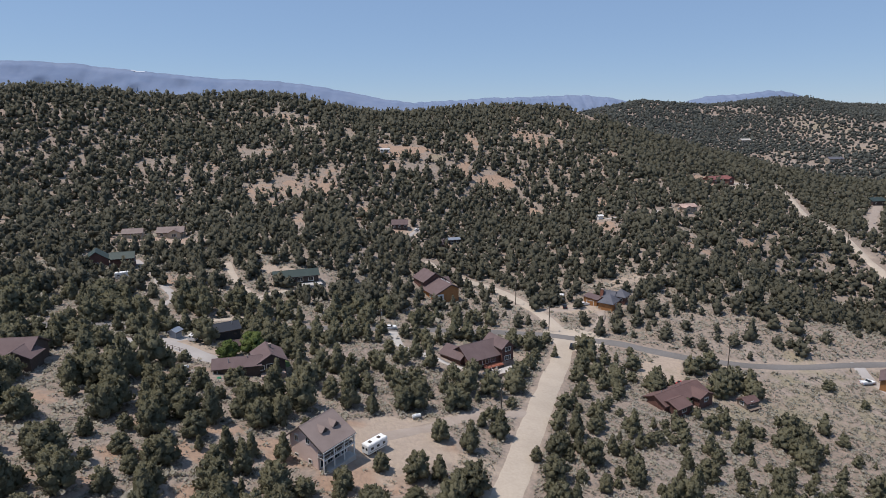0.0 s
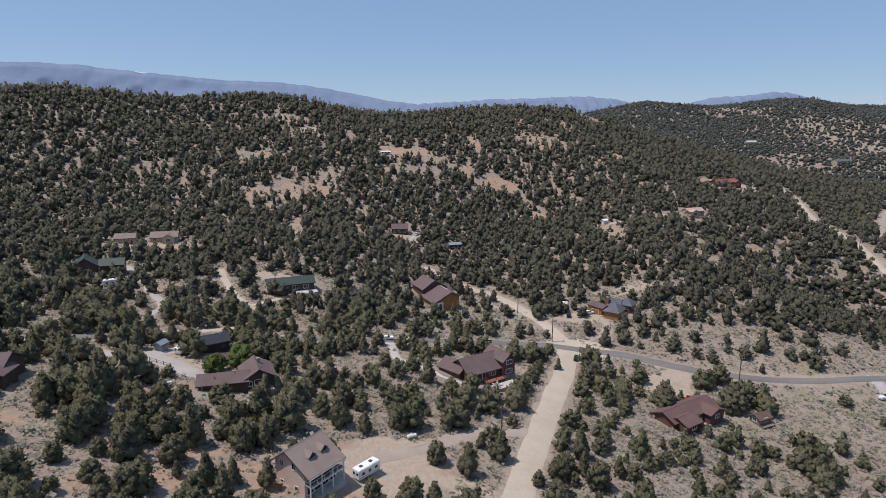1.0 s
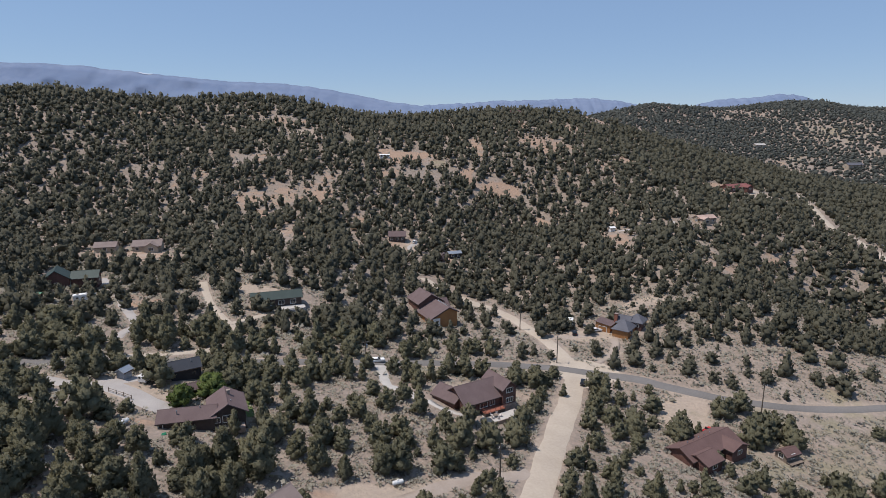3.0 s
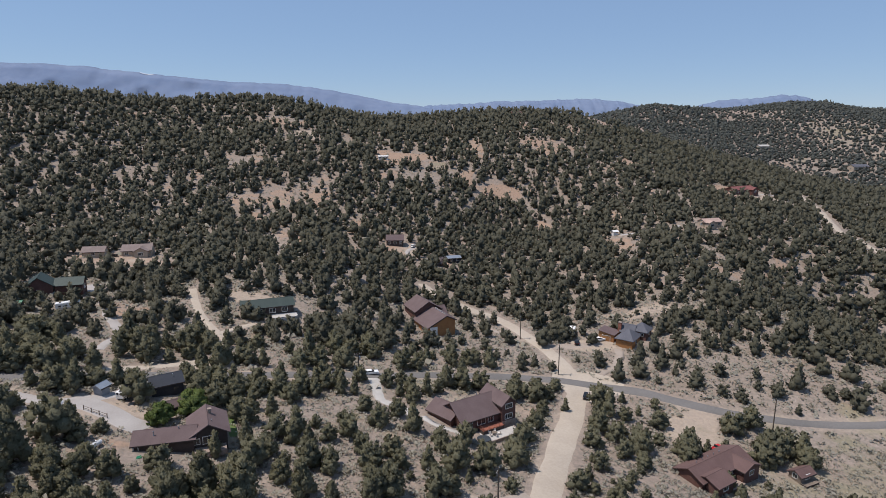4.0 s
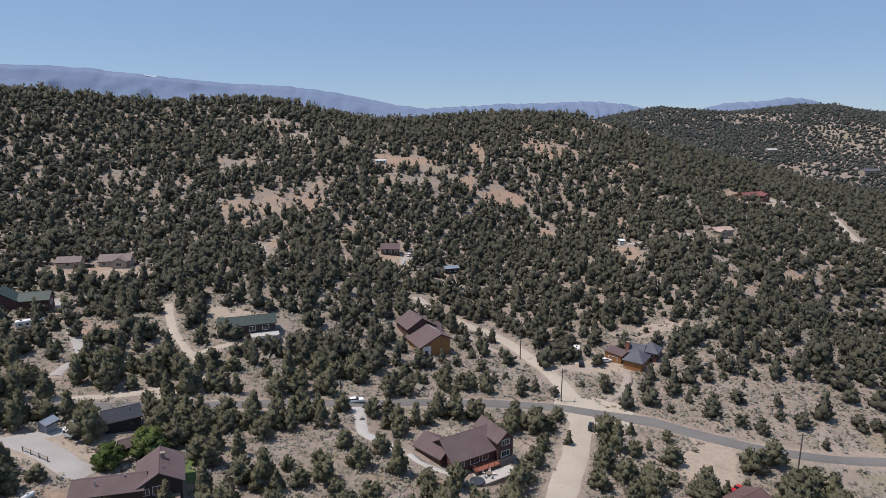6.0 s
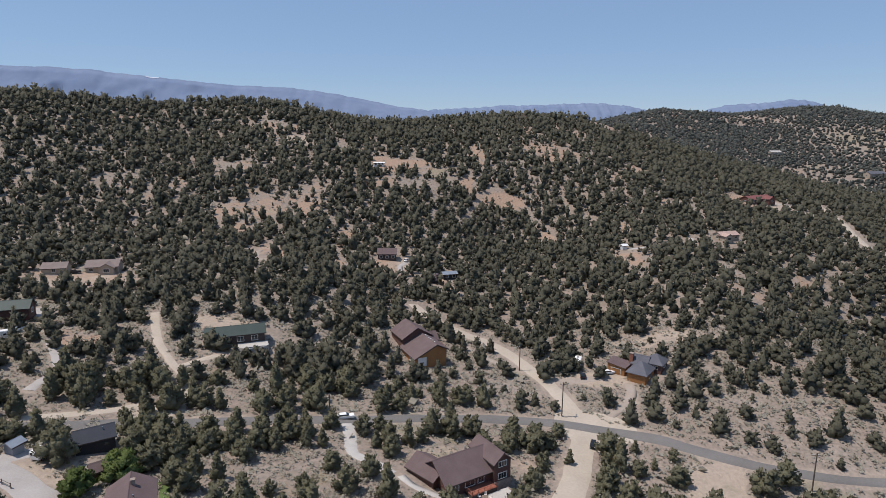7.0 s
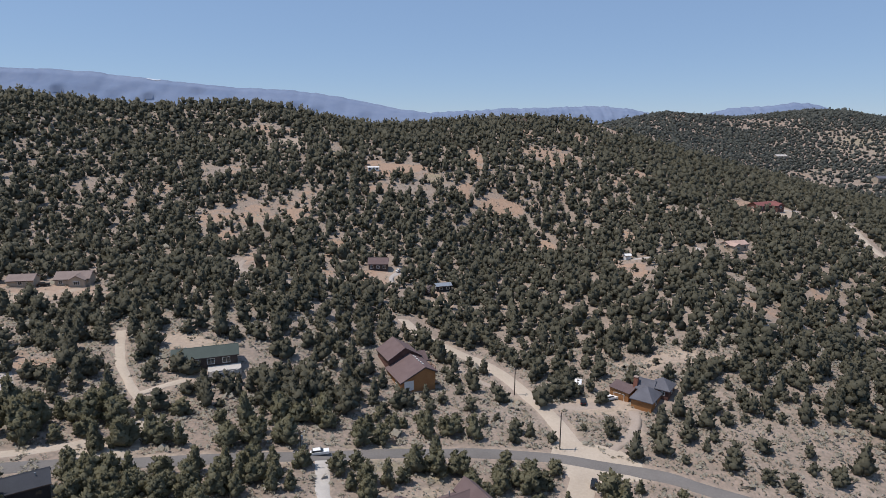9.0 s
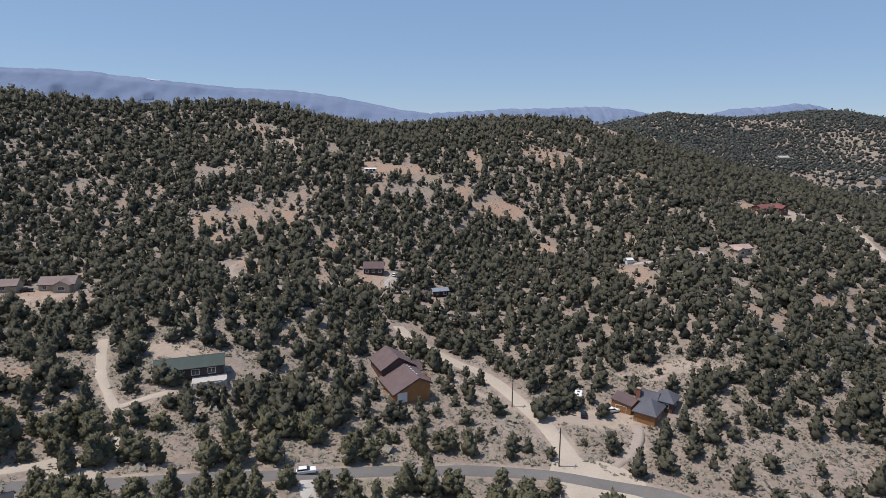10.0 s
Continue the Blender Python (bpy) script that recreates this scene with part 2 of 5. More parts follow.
def rise(x, y):
    """Smooth height of the land: the near hill, the dip behind it and the far hills."""
    x, y = np.asarray(x, float), np.asarray(y, float)
    yn = np.minimum(y, 800)
    z = 20.04 + -0.03877 * np.clip(x, -1500, 2200) + 0.08350 * yn - 110 * np.exp(-((x + 700) ** 2 + (yn - 1700) ** 2) / 800 ** 2)
    for a, b, r, h in VALLEY_FORMS + RIDGE_FORMS:
        z = z + h * np.exp(-((x - a) ** 2 + (yn - b) ** 2) / r ** 2)
    t = np.clip((y - 800) / 750, 0, 1)
    s = t * t * (3 - 2 * t)
    crest = np.interp(x, [c[0] for c in FAR_CREST], [c[1] for c in FAR_CREST])
    z = z * (1 - s) + crest * s + 7 * 4 * t * (1 - t) * np.sin(x / 52 + 1.5 * np.sin(y / 140)) * np.sin(y / 95)
    z = z - 45 * np.exp(-((y - 930) / 90) ** 2) * np.clip((y - 800) / 60, 0, 1) * np.clip((300 - x) / 100, 0, 1)
    far = np.clip((y - 1620) / 900, 0, 1)
    return z - 190 * far * far * (3 - 2 * far)


def height(x, y):
    """The ground with its small unevenness."""
    x, y = np.asarray(x, float), np.asarray(y, float)
    rough = 0.18 * np.sin(x / 6.1 + 1.7 * np.sin(y / 13)) * np.sin(y / 7.3 + 1.3 * np.sin(x / 11))
    return rise(x, y) + rough + 0.9 * np.sin(x / 31 + 2 * np.sin(y / 47)) * np.sin(y / 37) * np.clip((y - 330) / 150, 0, 1)


def hz(x, y):
    return float(height(x, y))


# ---- plan: roads and drives (x, y along the middle) ----
ROAD_DIRT = [(-40, -90), (-26, -35), (-14, 20), (-4, 62), (6, 95), (14.3, 118.8), (18.5, 131), (23, 145.7), (32, 173.5), (42.4, 204.7), (48.5, 223), (51, 231)]
ROAD_PAVED = [(-190, 140), (-150, 158), (-115, 174), (-78.5, 191), (-66, 196.3), (-51.7, 202), (-33.3, 210), (-20.6, 214.5), (-1.2, 221.8), (21, 227.5), (38, 228.8),
              (55.9, 226.6), (70.2, 223.5), (79, 219.4), (98.5, 212.8), (119, 209.8), (138, 210.4), (168.8, 214), (215, 219), (290, 222), (380, 215)]
ROAD_UPPER = [(50, 229), (47.5, 237), (41.8, 256), (34, 273), (26, 287), (13.5, 298), (3.1, 306.1), (-4.4, 314.4), (-9, 322)]
ROAD_FAR = [(262, 335), (263.9, 365.6), (270.2, 398.5), (275, 440.3), (281, 464), (300, 512), (322, 582)]
DRIVE_SIDE = [(42, 257), (50, 257.5), (57, 258), (65, 259)]
DRIVE_LOOP = [(58, 234), (64, 240), (69, 247), (70, 254)]
TRACK = [(33, 264), (28.9, 267.6), (22.4, 274.2), (14.9, 283.6)]
DRIVE_WEST = [(-62, 199), (-66, 205), (-71, 206), (-77, 200.5), (-84, 195.5), (-92, 190)]
DRIVE_GREEN = [(-62, 206), (-66, 217), (-71.6, 228), (-77.1, 234), (-86, 245), (-93.5, 257), (-99, 268)]
DRIVE_GREEN_HOUSE = [(-75, 231), (-71.6, 236), (-69, 240), (-66, 243)]
PATH_LODGE = [(-2, 190), (0.5, 187), (4, 185.3), (8, 184.2), (11, 184)]
DRIVE_NORTHWEST = [(-101, 205), (-102, 212), (-102, 218.3), (-108, 227.3), (-123, 246.6), (-135.3, 260.3), (-140, 266)]
DRIVE_YARD = [(-125, 171), (-110, 170), (-99.6, 168), (-90, 167), (-84, 171), (-80.7, 174.8), (-77, 180)]
DRIVE_YARD_HOUSE = [(-86, 170), (-78, 167), (-70, 163), (-64, 161)]
DRIVE_LODGE = [(-19.5, 214.5), (-18, 210.5), (-16.7, 204.7), (-14.4, 197), (-9.5, 194.5), (-4.5, 190)]
DRIVE_GREY = [(24, 159), (16.8, 154.8), (10, 153), (3, 148), (-5, 141), (-12, 136), (-17, 133)]
DRIVE_EAST = [(157.5, 214), (156, 205.5), (157.7, 198.6), (160, 190)]
DRIVE_CABIN = [(-19, 372), (-20, 380), (-17, 388), (-14, 394)]
DRIVE_RED = [(290, 560), (275, 556), (262, 553)]
TRACK_LOOP = [(-94.7, 373.8), (-92, 358), (-83, 347), (-72, 332.5), (-61, 333), (-50, 345), (-42, 367)]
TRACK_FAR = [(402, 548), (362, 498), (334, 460), (312, 427), (299, 403)]
DRIVE_TAN = [(110, 402), (128, 404), (145, 406), (150, 416)]
WAYS = [(ROAD_DIRT, 7.6), (ROAD_PAVED[:5], 2.4), (ROAD_PAVED[4:], 5.4), (ROAD_UPPER, 6.2), (ROAD_FAR, 6.5), (DRIVE_SIDE, 4.2), (DRIVE_LOOP, 3.6), (TRACK, 2.6), (DRIVE_WEST, 3.6), (DRIVE_GREEN, 3.4),
        (DRIVE_NORTHWEST, 3.6), (DRIVE_YARD, 4.6), (DRIVE_YARD_HOUSE, 5.5), (DRIVE_LODGE, 3.6), (DRIVE_GREY, 4.2), (DRIVE_EAST, 4.0), (DRIVE_CABIN, 3.2), (DRIVE_RED, 3.6), (DRIVE_TAN, 3.0), (TRACK_FAR, 7.0), (DRIVE_GREEN_HOUSE, 3.2), (PATH_LODGE, 2.8), (TRACK_LOOP, 6.0)]

# open places: x, y, half-width, half-depth, share of trees left, bare earth, dirt pad, dry grass
OPEN_SLOPE = [
    (-158, 604, 19, 9, 0.15, 0.7, 0, 0), (-126, 577, 12, 12, 0.05, 0.2, 0.8, 0), (-154, 507, 16, 13, 0.3, 0.35, 0, 0), (-217, 457, 11, 14, 0.4, 0.1, 0, 0),
    (-116, 446, 17, 16, 0.25, 0.5, 0.25, 0.1), (-135, 430, 11, 10, 0.3, 0.6, 0, 0), (-91, 453, 11, 14, 0.35, 0.7, 0, 0), (-114, 405, 8, 10, 0.4, 0.6, 0.1, 0),
    (-173, 388, 3, 12, 0.2, 0.7, 0, 0), (-277, 577, 2, 13, 0.2, 0.8, 0, 0), (-273, 588, 2, 12, 0.2, 0.8, 0, 0),
]
OPEN_SHOULDER = [
    (-35, 545, 24, 13, 0.06, 1, 0, 0), (-3, 532, 10, 10, 0.15, 0.6, 0, 0.6), (-43, 505, 9, 11, 0.3, 0.6, 0, 0), (-17, 508, 9, 6, 0.1, 0.3, 0.3, 0),
    (-86, 571, 7, 16, 0.15, 0.4, 0.2, 0.5), (19, 519, 5, 11, 0.2, 0.9, 0, 0), (44, 509, 16, 9, 0.12, 1, 0, 0), (28, 581, 7, 20, 0.35, 0.8, 0, 0),
    (78, 671, 6, 28, 0.3, 0.8, 0, 0), (92, 598, 23, 21, 0.45, 0.8, 0, 0), (181, 782, 16, 28, 0.2, 0.6, 0, 0),
]
OPEN_KNOLL = [
    (131, 694, 19, 28, 0.45, 0.8, 0, 0), (139, 557, 6, 17, 0.2, 0.7, 0, 0), (164, 587, 8, 16, 0.2, 0.7, 0, 0), (139, 528, 4, 13, 0.2, 0.6, 0, 0),
    (160, 504, 8, 17, 0.4, 0.6, 0, 0), (174, 493, 7, 14, 0.3, 0.5, 0, 0), (233, 547, 11, 18, 0, 1, 0, 0), (269, 541, 16, 23, 0.05, 0.2, 0.9, 0),
    (321, 820, 26, 28, 0.2, 0.4, 0.3, 0), (318, 714, 15, 28, 0.3, 0.9, 0, 0), (519, 931, 18, 22, 0.1, 0.6, 0.3, 0),
]
OPEN_RIDGE_END = [
    (-55, 409, 5, 14, 0.4, 0.7, 0, 0), (-286, 515, 3, 6, 0.3, 0.8, 0, 0), (-269, 461, 3, 6, 0.3, 0.2, 0.2, 0), (-179, 465, 8, 9, 0.4, 0.6, 0, 0),
    (-189, 448, 4, 10, 0.3, 0.6, 0, 0), (267, 444, 9, 15, 0.2, 0.3, 0.2, 0), (99, 400, 4, 11, 0.3, 0.6, 0, 0), (-86, 478, 8, 11, 0.4, 0.6, 0, 0),
    (72, 454, 4, 13, 0.3, 0.7, 0, 0),
]
OPEN_FAR = [
    (705, 1150, 45, 75, 0.6, 0.3, 0, 0.5), (750, 1175, 30, 35, 0.6, 0.3, 0, 0.4), (705, 1000, 40, 35, 0.7, 0.3, 0, 0.3), (572, 1012, 30, 22, 0.6, 0.3, 0, 0.4), (524, 986, 14, 18, 0.3, 0.5, 0, 0.2), (636, 1366, 90, 40, 0.8, 0.2, 0, 0), (517, 1352, 60, 45, 0.75, 0.2, 0, 0), (480, 1430, 110, 80, 0.65, 0.3, 0, 0), (640, 1400, 70, 80, 0.7, 0.3, 0, 0),
    (250, 552, 20, 13, 0.05, 0.9, 0.2, 0),
]
OPEN_HILL = OPEN_SLOPE + OPEN_SHOULDER + OPEN_KNOLL + OPEN_RIDGE_END + OPEN_FAR
OPEN_MID = [
    (-145, 302, 22, 13, 0.04, 0.8, 0.5, 0), (-29, 372, 9, 12, 0.1, 1, 0.4, 0), (4, 350, 8, 6, 0.05, 0.7, 0.8, 0), (161, 335, 22, 14, 0.75, 0.5, 0, 0), (88, 283, 17, 5, 0.05, 0.4, 0.6, 0),
    (-75, 265, 9, 4, 0.0, 0.7, 0.9, 0), (104, 383, 8, 14, 0.2, 0.7, 0, 0), (-62, 250, 14, 5, 0.0, 0.3, 0.8, 0), (-40, 262, 9, 4, 0.25, 0.3, 0.5, 0),
    (280, 556, 14, 6, 0.1, 0.4, 0.9, 0),
]
OPEN_VALLEY = [
    (140, 231, 50, 10, 0.3, 0.1, 0, 0), (130, 190, 45, 18, 0.10, 0, 0, 0.5), (78, 202, 8, 9, 0.03, 0.1, 1, 0), (30, 250, 18, 16, 0.40, 0.1, 0, 0.2), (60, 244, 9, 10, 0.15, 0, 0, 0.2),
    (-12, 130, 16, 9, 0.06, 0.3, 1, 0), (-20, 119, 12, 7, 0.15, 0.8, 0.3, 0), (-35, 185, 22, 11, 0.38, 0.2, 0, 0.2), (8, 177, 14, 5, 0.4, 0.3, 0.2, 0), (-74, 168, 13, 7, 0.05, 0, 0.7, 0),
    (60, 258, 9, 5, 0.05, 0, 0.9, 0),
]
OPEN_CABIN = [
    (-83, 372, 7, 10, 0.2, 0.75, 0.2, 0), (-93, 377, 4, 13, 0.2, 0.8, 0.1, 0), (-50, 359, 4, 13, 0.3, 0.8, 0, 0), (-34, 363, 4, 9, 0.1, 0.9, 0.2, 0), (-18, 380, 4, 13, 0.2, 0.2, 0.8, 0),
    (5, 366, 5, 7, 0.2, 0.6, 0.3, 0), (119, 448, 3, 12, 0.2, 0.6, 0, 0), (146, 331, 9, 9, 0.2, 0.5, 0.1, 0), (149, 361, 4, 12, 0.2, 0.6, 0, 0), (192, 370, 9, 6, 0.3, 0.5, 0, 0),
]
OPEN_BANK = [
    (-19, 137, 7, 2.5, 0.0, 1, 0.1, 0), (-13.5, 136.5, 4, 2.2, 0.0, 0.9, 0.2, 0), (-17, 120, 6, 4, 0.05, 1, 0.2, 0), (-10, 117, 6, 3.5, 0.05, 0.9, 0.2, 0), (-23, 114.5, 5, 3.5, 0.1, 1, 0, 0), (1, 134, 4, 4, 0.1, 0.9, 0.1, 0),
    (-35, 117.5, 4, 3, 0.1, 0.9, 0, 0), (-75, 144, 8, 4, 0.25, 0.3, 0, 0.2), (-67.5, 152.5, 5, 3, 0.1, 0.5, 0, 0),
    (-91, 124, 7, 3, 0.3, 0.75, 0.1, 0), (-67, 107, 4, 3.5, 0.3, 0.75, 0.1, 0), (-68, 121, 5, 3, 0.3, 0.75, 0.1, 0), (-52, 113, 5, 3, 0.3, 0.75, 0.1, 0), (-49, 124, 6, 3, 0.3, 0.75, 0.1, 0),
    (-74, 95, 5, 3, 0.3, 0.75, 0.1, 0), (-48, 101, 5, 3, 0.3, 0.75, 0.1, 0), (-38, 122, 4, 3, 0.3, 0.75, 0.1, 0), (-18, 118, 7, 4, 0.3, 0.75, 0.1, 0), (-65, 97, 4, 3, 0.3, 0.75, 0.1, 0),
]
OPEN_YARDS = [
    (-9, 140, 12, 3.5, 0.05, 0.3, 1, 0), (84, 209, 6, 5, 0, 0, 1, 0), (10, 206, 9, 4, 0.1, 0.3, 0.6, 0.3), (29, 203, 4, 4, 0.2, 0.5, 0.5, 0), (-42, 163, 2.5, 5, 0, 0, 0, 1),
    (99, 186, 9, 5, 0.1, 0.3, 0.4, 0.5), (-12, 223, 20, 4, 0.4, 0.2, 0.1, 0.4), (3, 214, 10, 4, 0.3, 0.2, 0.1, 0.7), (-120, 185, 5, 3, 0.2, 0.8, 0, 0), (-112, 240, 9, 7, 0.25, 0.7, 0, 0),
]

# circles kept free of trees: x, y, radius
KEEP_NEAR = [(-27, 123, 7.5), (-15.5, 131, 5.5), (12, 192, 10), (3, 193, 7), (20, 197, 6), (15, 186, 6.5), (-50, 162, 8), (-57, 153, 7), (-70, 182, 6.5), (77, 185, 9.5), (69, 179, 5), (88, 190, 5), (102.0, 185.6, 4), (88.5, 189.0, 3),
             (-106, 141, 8), (-62, 149, 5.5), (-48, 152, 3), (-84, 156, 5), (-79, 164, 3), (160, 199, 7), (-81, 173, 4), (49.7, 218.7, 4), (-88, 163, 4), (153, 201, 4)]
KEEP_FAR = [(0, 268, 9), (-8, 281, 9), (-3, 258, 4.5), (77, 258, 7.5), (83, 263, 6), (67.5, 266, 5.5), (-64, 257, 9), (-71, 253, 6), (-56, 263, 6), (-149, 322, 9), (-166, 312, 6), (-150, 258, 8), (-140, 259, 6),
            (-28.5, 387, 8), (6, 369, 5), (250, 545, 17), (243, 529, 13), (258, 532, 10), (169, 415, 9), (166, 404, 7), (-51, 534, 7), (55, 260, 4), (-130, 236, 5)]


# ---- mesh helpers ----
def part(name, bm, material, parent=None, label=""):
    me = bpy.data.meshes.new(name)
    bm.normal_update()
    bm.to_mesh(me)
    bm.free()
    me.materials.append(material)
    ob = new(name, me)
    ob.parent = parent
    if label:
        ob["label"] = label
    return ob


def array_mesh(name, verts, quads, tris, material, normals=None):
    """A mesh from arrays of vertices, four-sided and three-sided faces; normals: softened ones for foliage."""
    me = bpy.data.meshes.new(name)
    nq, nt = len(quads), len(tris)
    me.vertices.add(len(verts))
    me.vertices.foreach_set("co", np.ascontiguousarray(verts, dtype=np.float32).ravel())
    me.loops.add(nq * 4 + nt * 3)
    me.loops.foreach_set("vertex_index", np.concatenate([np.asarray(quads, dtype=np.int32).ravel(), np.asarray(tris, dtype=np.int32).ravel()]))
    me.polygons.add(nq + nt)
    me.polygons.foreach_set("loop_start", np.concatenate([np.arange(nq) * 4, nq * 4 + np.arange(nt) * 3]).astype(np.int32))
    me.update(calc_edges=True)
    me.validate()
    me.materials.append(material)
    if normals is not None:
        me.polygons.foreach_set("use_smooth", np.ones(nq + nt, dtype=bool))
        me.normals_split_custom_set_from_vertices(normals)
    return me


def box(bm, x0, x1, y0, y1, z0, z1, m=None):
    vs = [bm.verts.new(Vector(p) if m is None else m @ Vector(p)) for p in
          ((x0, y0, z0), (x1, y0, z0), (x1, y1, z0), (x0, y1, z0), (x0, y0, z1), (x1, y0, z1), (x1, y1, z1), (x0, y1, z1))]
    for f in ((3, 2, 1, 0), (4, 5, 6, 7), (0, 1, 5, 4), (1, 2, 6, 5), (2, 3, 7, 6), (3, 0, 4, 7)):
        bm.faces.new([vs[i] for i in f])


def prism(bm, profile, x0, x1, m=None):
    """A closed outline of (y, z), drawn out along x."""
    m = m or Matrix()
    a = [bm.verts.new(m @ Vector((x0, y, z))) for y, z in profile]
    b = [bm.verts.new(m @ Vector((x1, y, z))) for y, z in profile]
    n = len(profile)
    bm.faces.new(a[::-1])
    bm.faces.new(b)
    for i in range(n):
        bm.faces.new([a[i], a[(i + 1) % n], b[(i + 1) % n], b[i]])


def tube(bm, p, q, r0, r1, sides=8):
    p, q = Vector(p), Vector(q)
    turn = (q - p).to_track_quat("Z", "Y").to_matrix()
    rings = []
    for c, r in ((p, r0), (q, r1)):
        rings.append([bm.verts.new(c + turn @ Vector((r * math.cos(k * math.tau / sides), r * math.sin(k * math.tau / sides), 0))) for k in range(sides)])
    for k in range(sides):
        bm.faces.new([rings[0][k], rings[0][(k + 1) % sides], rings[1][(k + 1) % sides], rings[1][k]])
    bm.faces.new(rings[0][::-1])
    bm.faces.new(rings[1])


def made(fn, *a):
    bm = bmesh.new()
    fn(bm, *a)
    return bm


def smooth_line(pts, step):
    """Points every step metres along a soft curve through pts."""
    P = np.array([pts[0]] + list(pts) + [pts[-1]], float)
    out = []
    for i in range(1, len(P) - 2):
        p0, p1, p2, p3 = P[i - 1:i + 3]
        n = max(2, int(np.hypot(*(p2 - p1)) / step))
        for t in np.arange(n) / n:
            out.append(0.5 * (2 * p1 + (p2 - p0) * t + (2 * p0 - 5 * p1 + 4 * p2 - p3) * t * t + (3 * p1 - p0 - 3 * p2 + p3) * t ** 3))
    out.append(P[-1])
    return np.array(out)


def ragged_edge(x, y):
    """Unevenness of the clearings' edges."""
    return 0.2 * np.sin(x / 4.3 + 2 * np.sin(y / 9)) + 0.2 * np.sin(y / 3.7 + 1.7 * np.sin(x / 6.5)) + 0.12 * np.sin(x / 11 - y / 8)


# ---- ground: one sheet to the horizon ----
def steps(start, stop, step):
    return np.arange(start, stop, step)


gx = np.concatenate([-170 - 6 * 1.0 * np.arange(1, 56)[::-1], steps(-170, 190, 3), 190 + 6 * np.arange(0, 45)])
gx = np.concatenate([gx[0] - np.cumsum(12 * 1.09 ** np.arange(40))[::-1], gx, gx[-1] + np.cumsum(12 * 1.08 ** np.arange(46))])
gy = np.concatenate([-330 + steps(0, 390, 13), steps(60, 335, 3), steps(335, 860, 6), 860 + np.cumsum(8 * 1.035 ** np.arange(84))])
GX, GY = np.meshgrid(gx, gy)
GZ = height(GX, GY)
ny, nx = GX.shape
idx = np.arange(nx * ny).reshape(ny, nx)
quads = np.stack([idx[:-1, :-1], idx[:-1, 1:], idx[1:, 1:], idx[1:, :-1]], -1).reshape(-1, 4)
me = array_mesh("ground", np.stack([GX, GY, GZ], -1).reshape(-1, 3), quads, np.zeros((0, 3)), M_GROUND)
soil = np.zeros((nx * ny, 4), np.float32)
fx, fy = GX.ravel(), GY.ravel()
for x, y, a, b, _, earth, pad, grass in OPEN_HILL + OPEN_MID + OPEN_VALLEY + OPEN_CABIN + OPEN_BANK + OPEN_YARDS:
    d = np.sqrt(((fx - x) / a) ** 2 + ((fy - y) / b) ** 2) + ragged_edge(fx, fy)
    f = np.clip(1.6 - d, 0, 1)
    for k, v in enumerate((earth, pad, grass)):
        soil[:, k] = np.maximum(soil[:, k], f * v)
near_ = np.where((fy < 620) & (np.abs(fx) < 420))[0]
for pts, w in WAYS:
    line = smooth_line(pts, 2.5)
    d = np.full(len(near_), 1e9)
    for p in line:
        d = np.minimum(d, (fx[near_] - p[0]) ** 2 + (fy[near_] - p[1]) ** 2)
    soil[near_, 1] = np.maximum(soil[near_, 1], 0.5 * np.clip(1.4 - (np.sqrt(d) - w / 2) / 1.8, 0, 1))
soil[:, 3] = 1
layer = me.color_attributes.new("soil", "FLOAT_COLOR", "POINT")
layer.data.foreach_set("color", soil.ravel())
me.polygons.foreach_set("use_smooth", np.ones(len(me.polygons), dtype=bool))
ground = tagged(new("ground", me), "dry pinkish-tan hillside soil with bare clearings", "ground", kind="structure")


def ribbon(name, pts, width, material, lift, label, category, kind="structure", ragged=0.25, narrow=None):
    """A road or drive that follows the ground."""
    line = smooth_line(pts, 2.0)
    d = np.gradient(line, axis=0)
    d /= np.hypot(d[:, 0], d[:, 1])[:, None]
    nrm = np.stack([-d[:, 1], d[:, 0]], 1)
    if narrow:  # x from which and to which the road narrows, and by how much
        width = width * np.interp(line[:, 0], narrow[:2], (1, narrow[2]))
    seed_ = len(pts) * 7 + int(np.max(width) * 10)
    cols = []
    for k, u in enumerate((-1, -0.91, -0.75, 0, 0.75, 0.91, 1)):
        rng = np.random.default_rng(seed_ + (u > 0))  # one ragged line for both edge rows of a side
        wob = rng.normal(0, ragged, len(line)) if abs(u) > 0.9 else 0
        wob = np.convolve(wob, np.ones(5) / 3.5, "same") if abs(u) > 0.9 else 0
        p = line + nrm * (u * width / 2 + np.sign(u) * wob)[:, None] if abs(u) > 0.9 else line + nrm * (u * width / 2 + np.zeros(len(line)))[:, None]
        z = height(p[:, 0], p[:, 1]) + (-0.06 if abs(u) == 1 else (0.02 if abs(u) > 0.9 else lift))
        cols.append(np.column_stack([p, z]))
    V = np.stack(cols, 1)
    n, m = V.shape[:2]
    i = np.arange(n * m).reshape(n, m)
    q = np.stack([i[:-1, :-1], i[1:, :-1], i[1:, 1:], i[:-1, 1:]], -1).reshape(-1, 4)[:, ::-1]
    return tagged(new(name, array_mesh(name, V.reshape(-1, 3), q, np.zeros((0, 3)), material)), label, category, kind=kind)


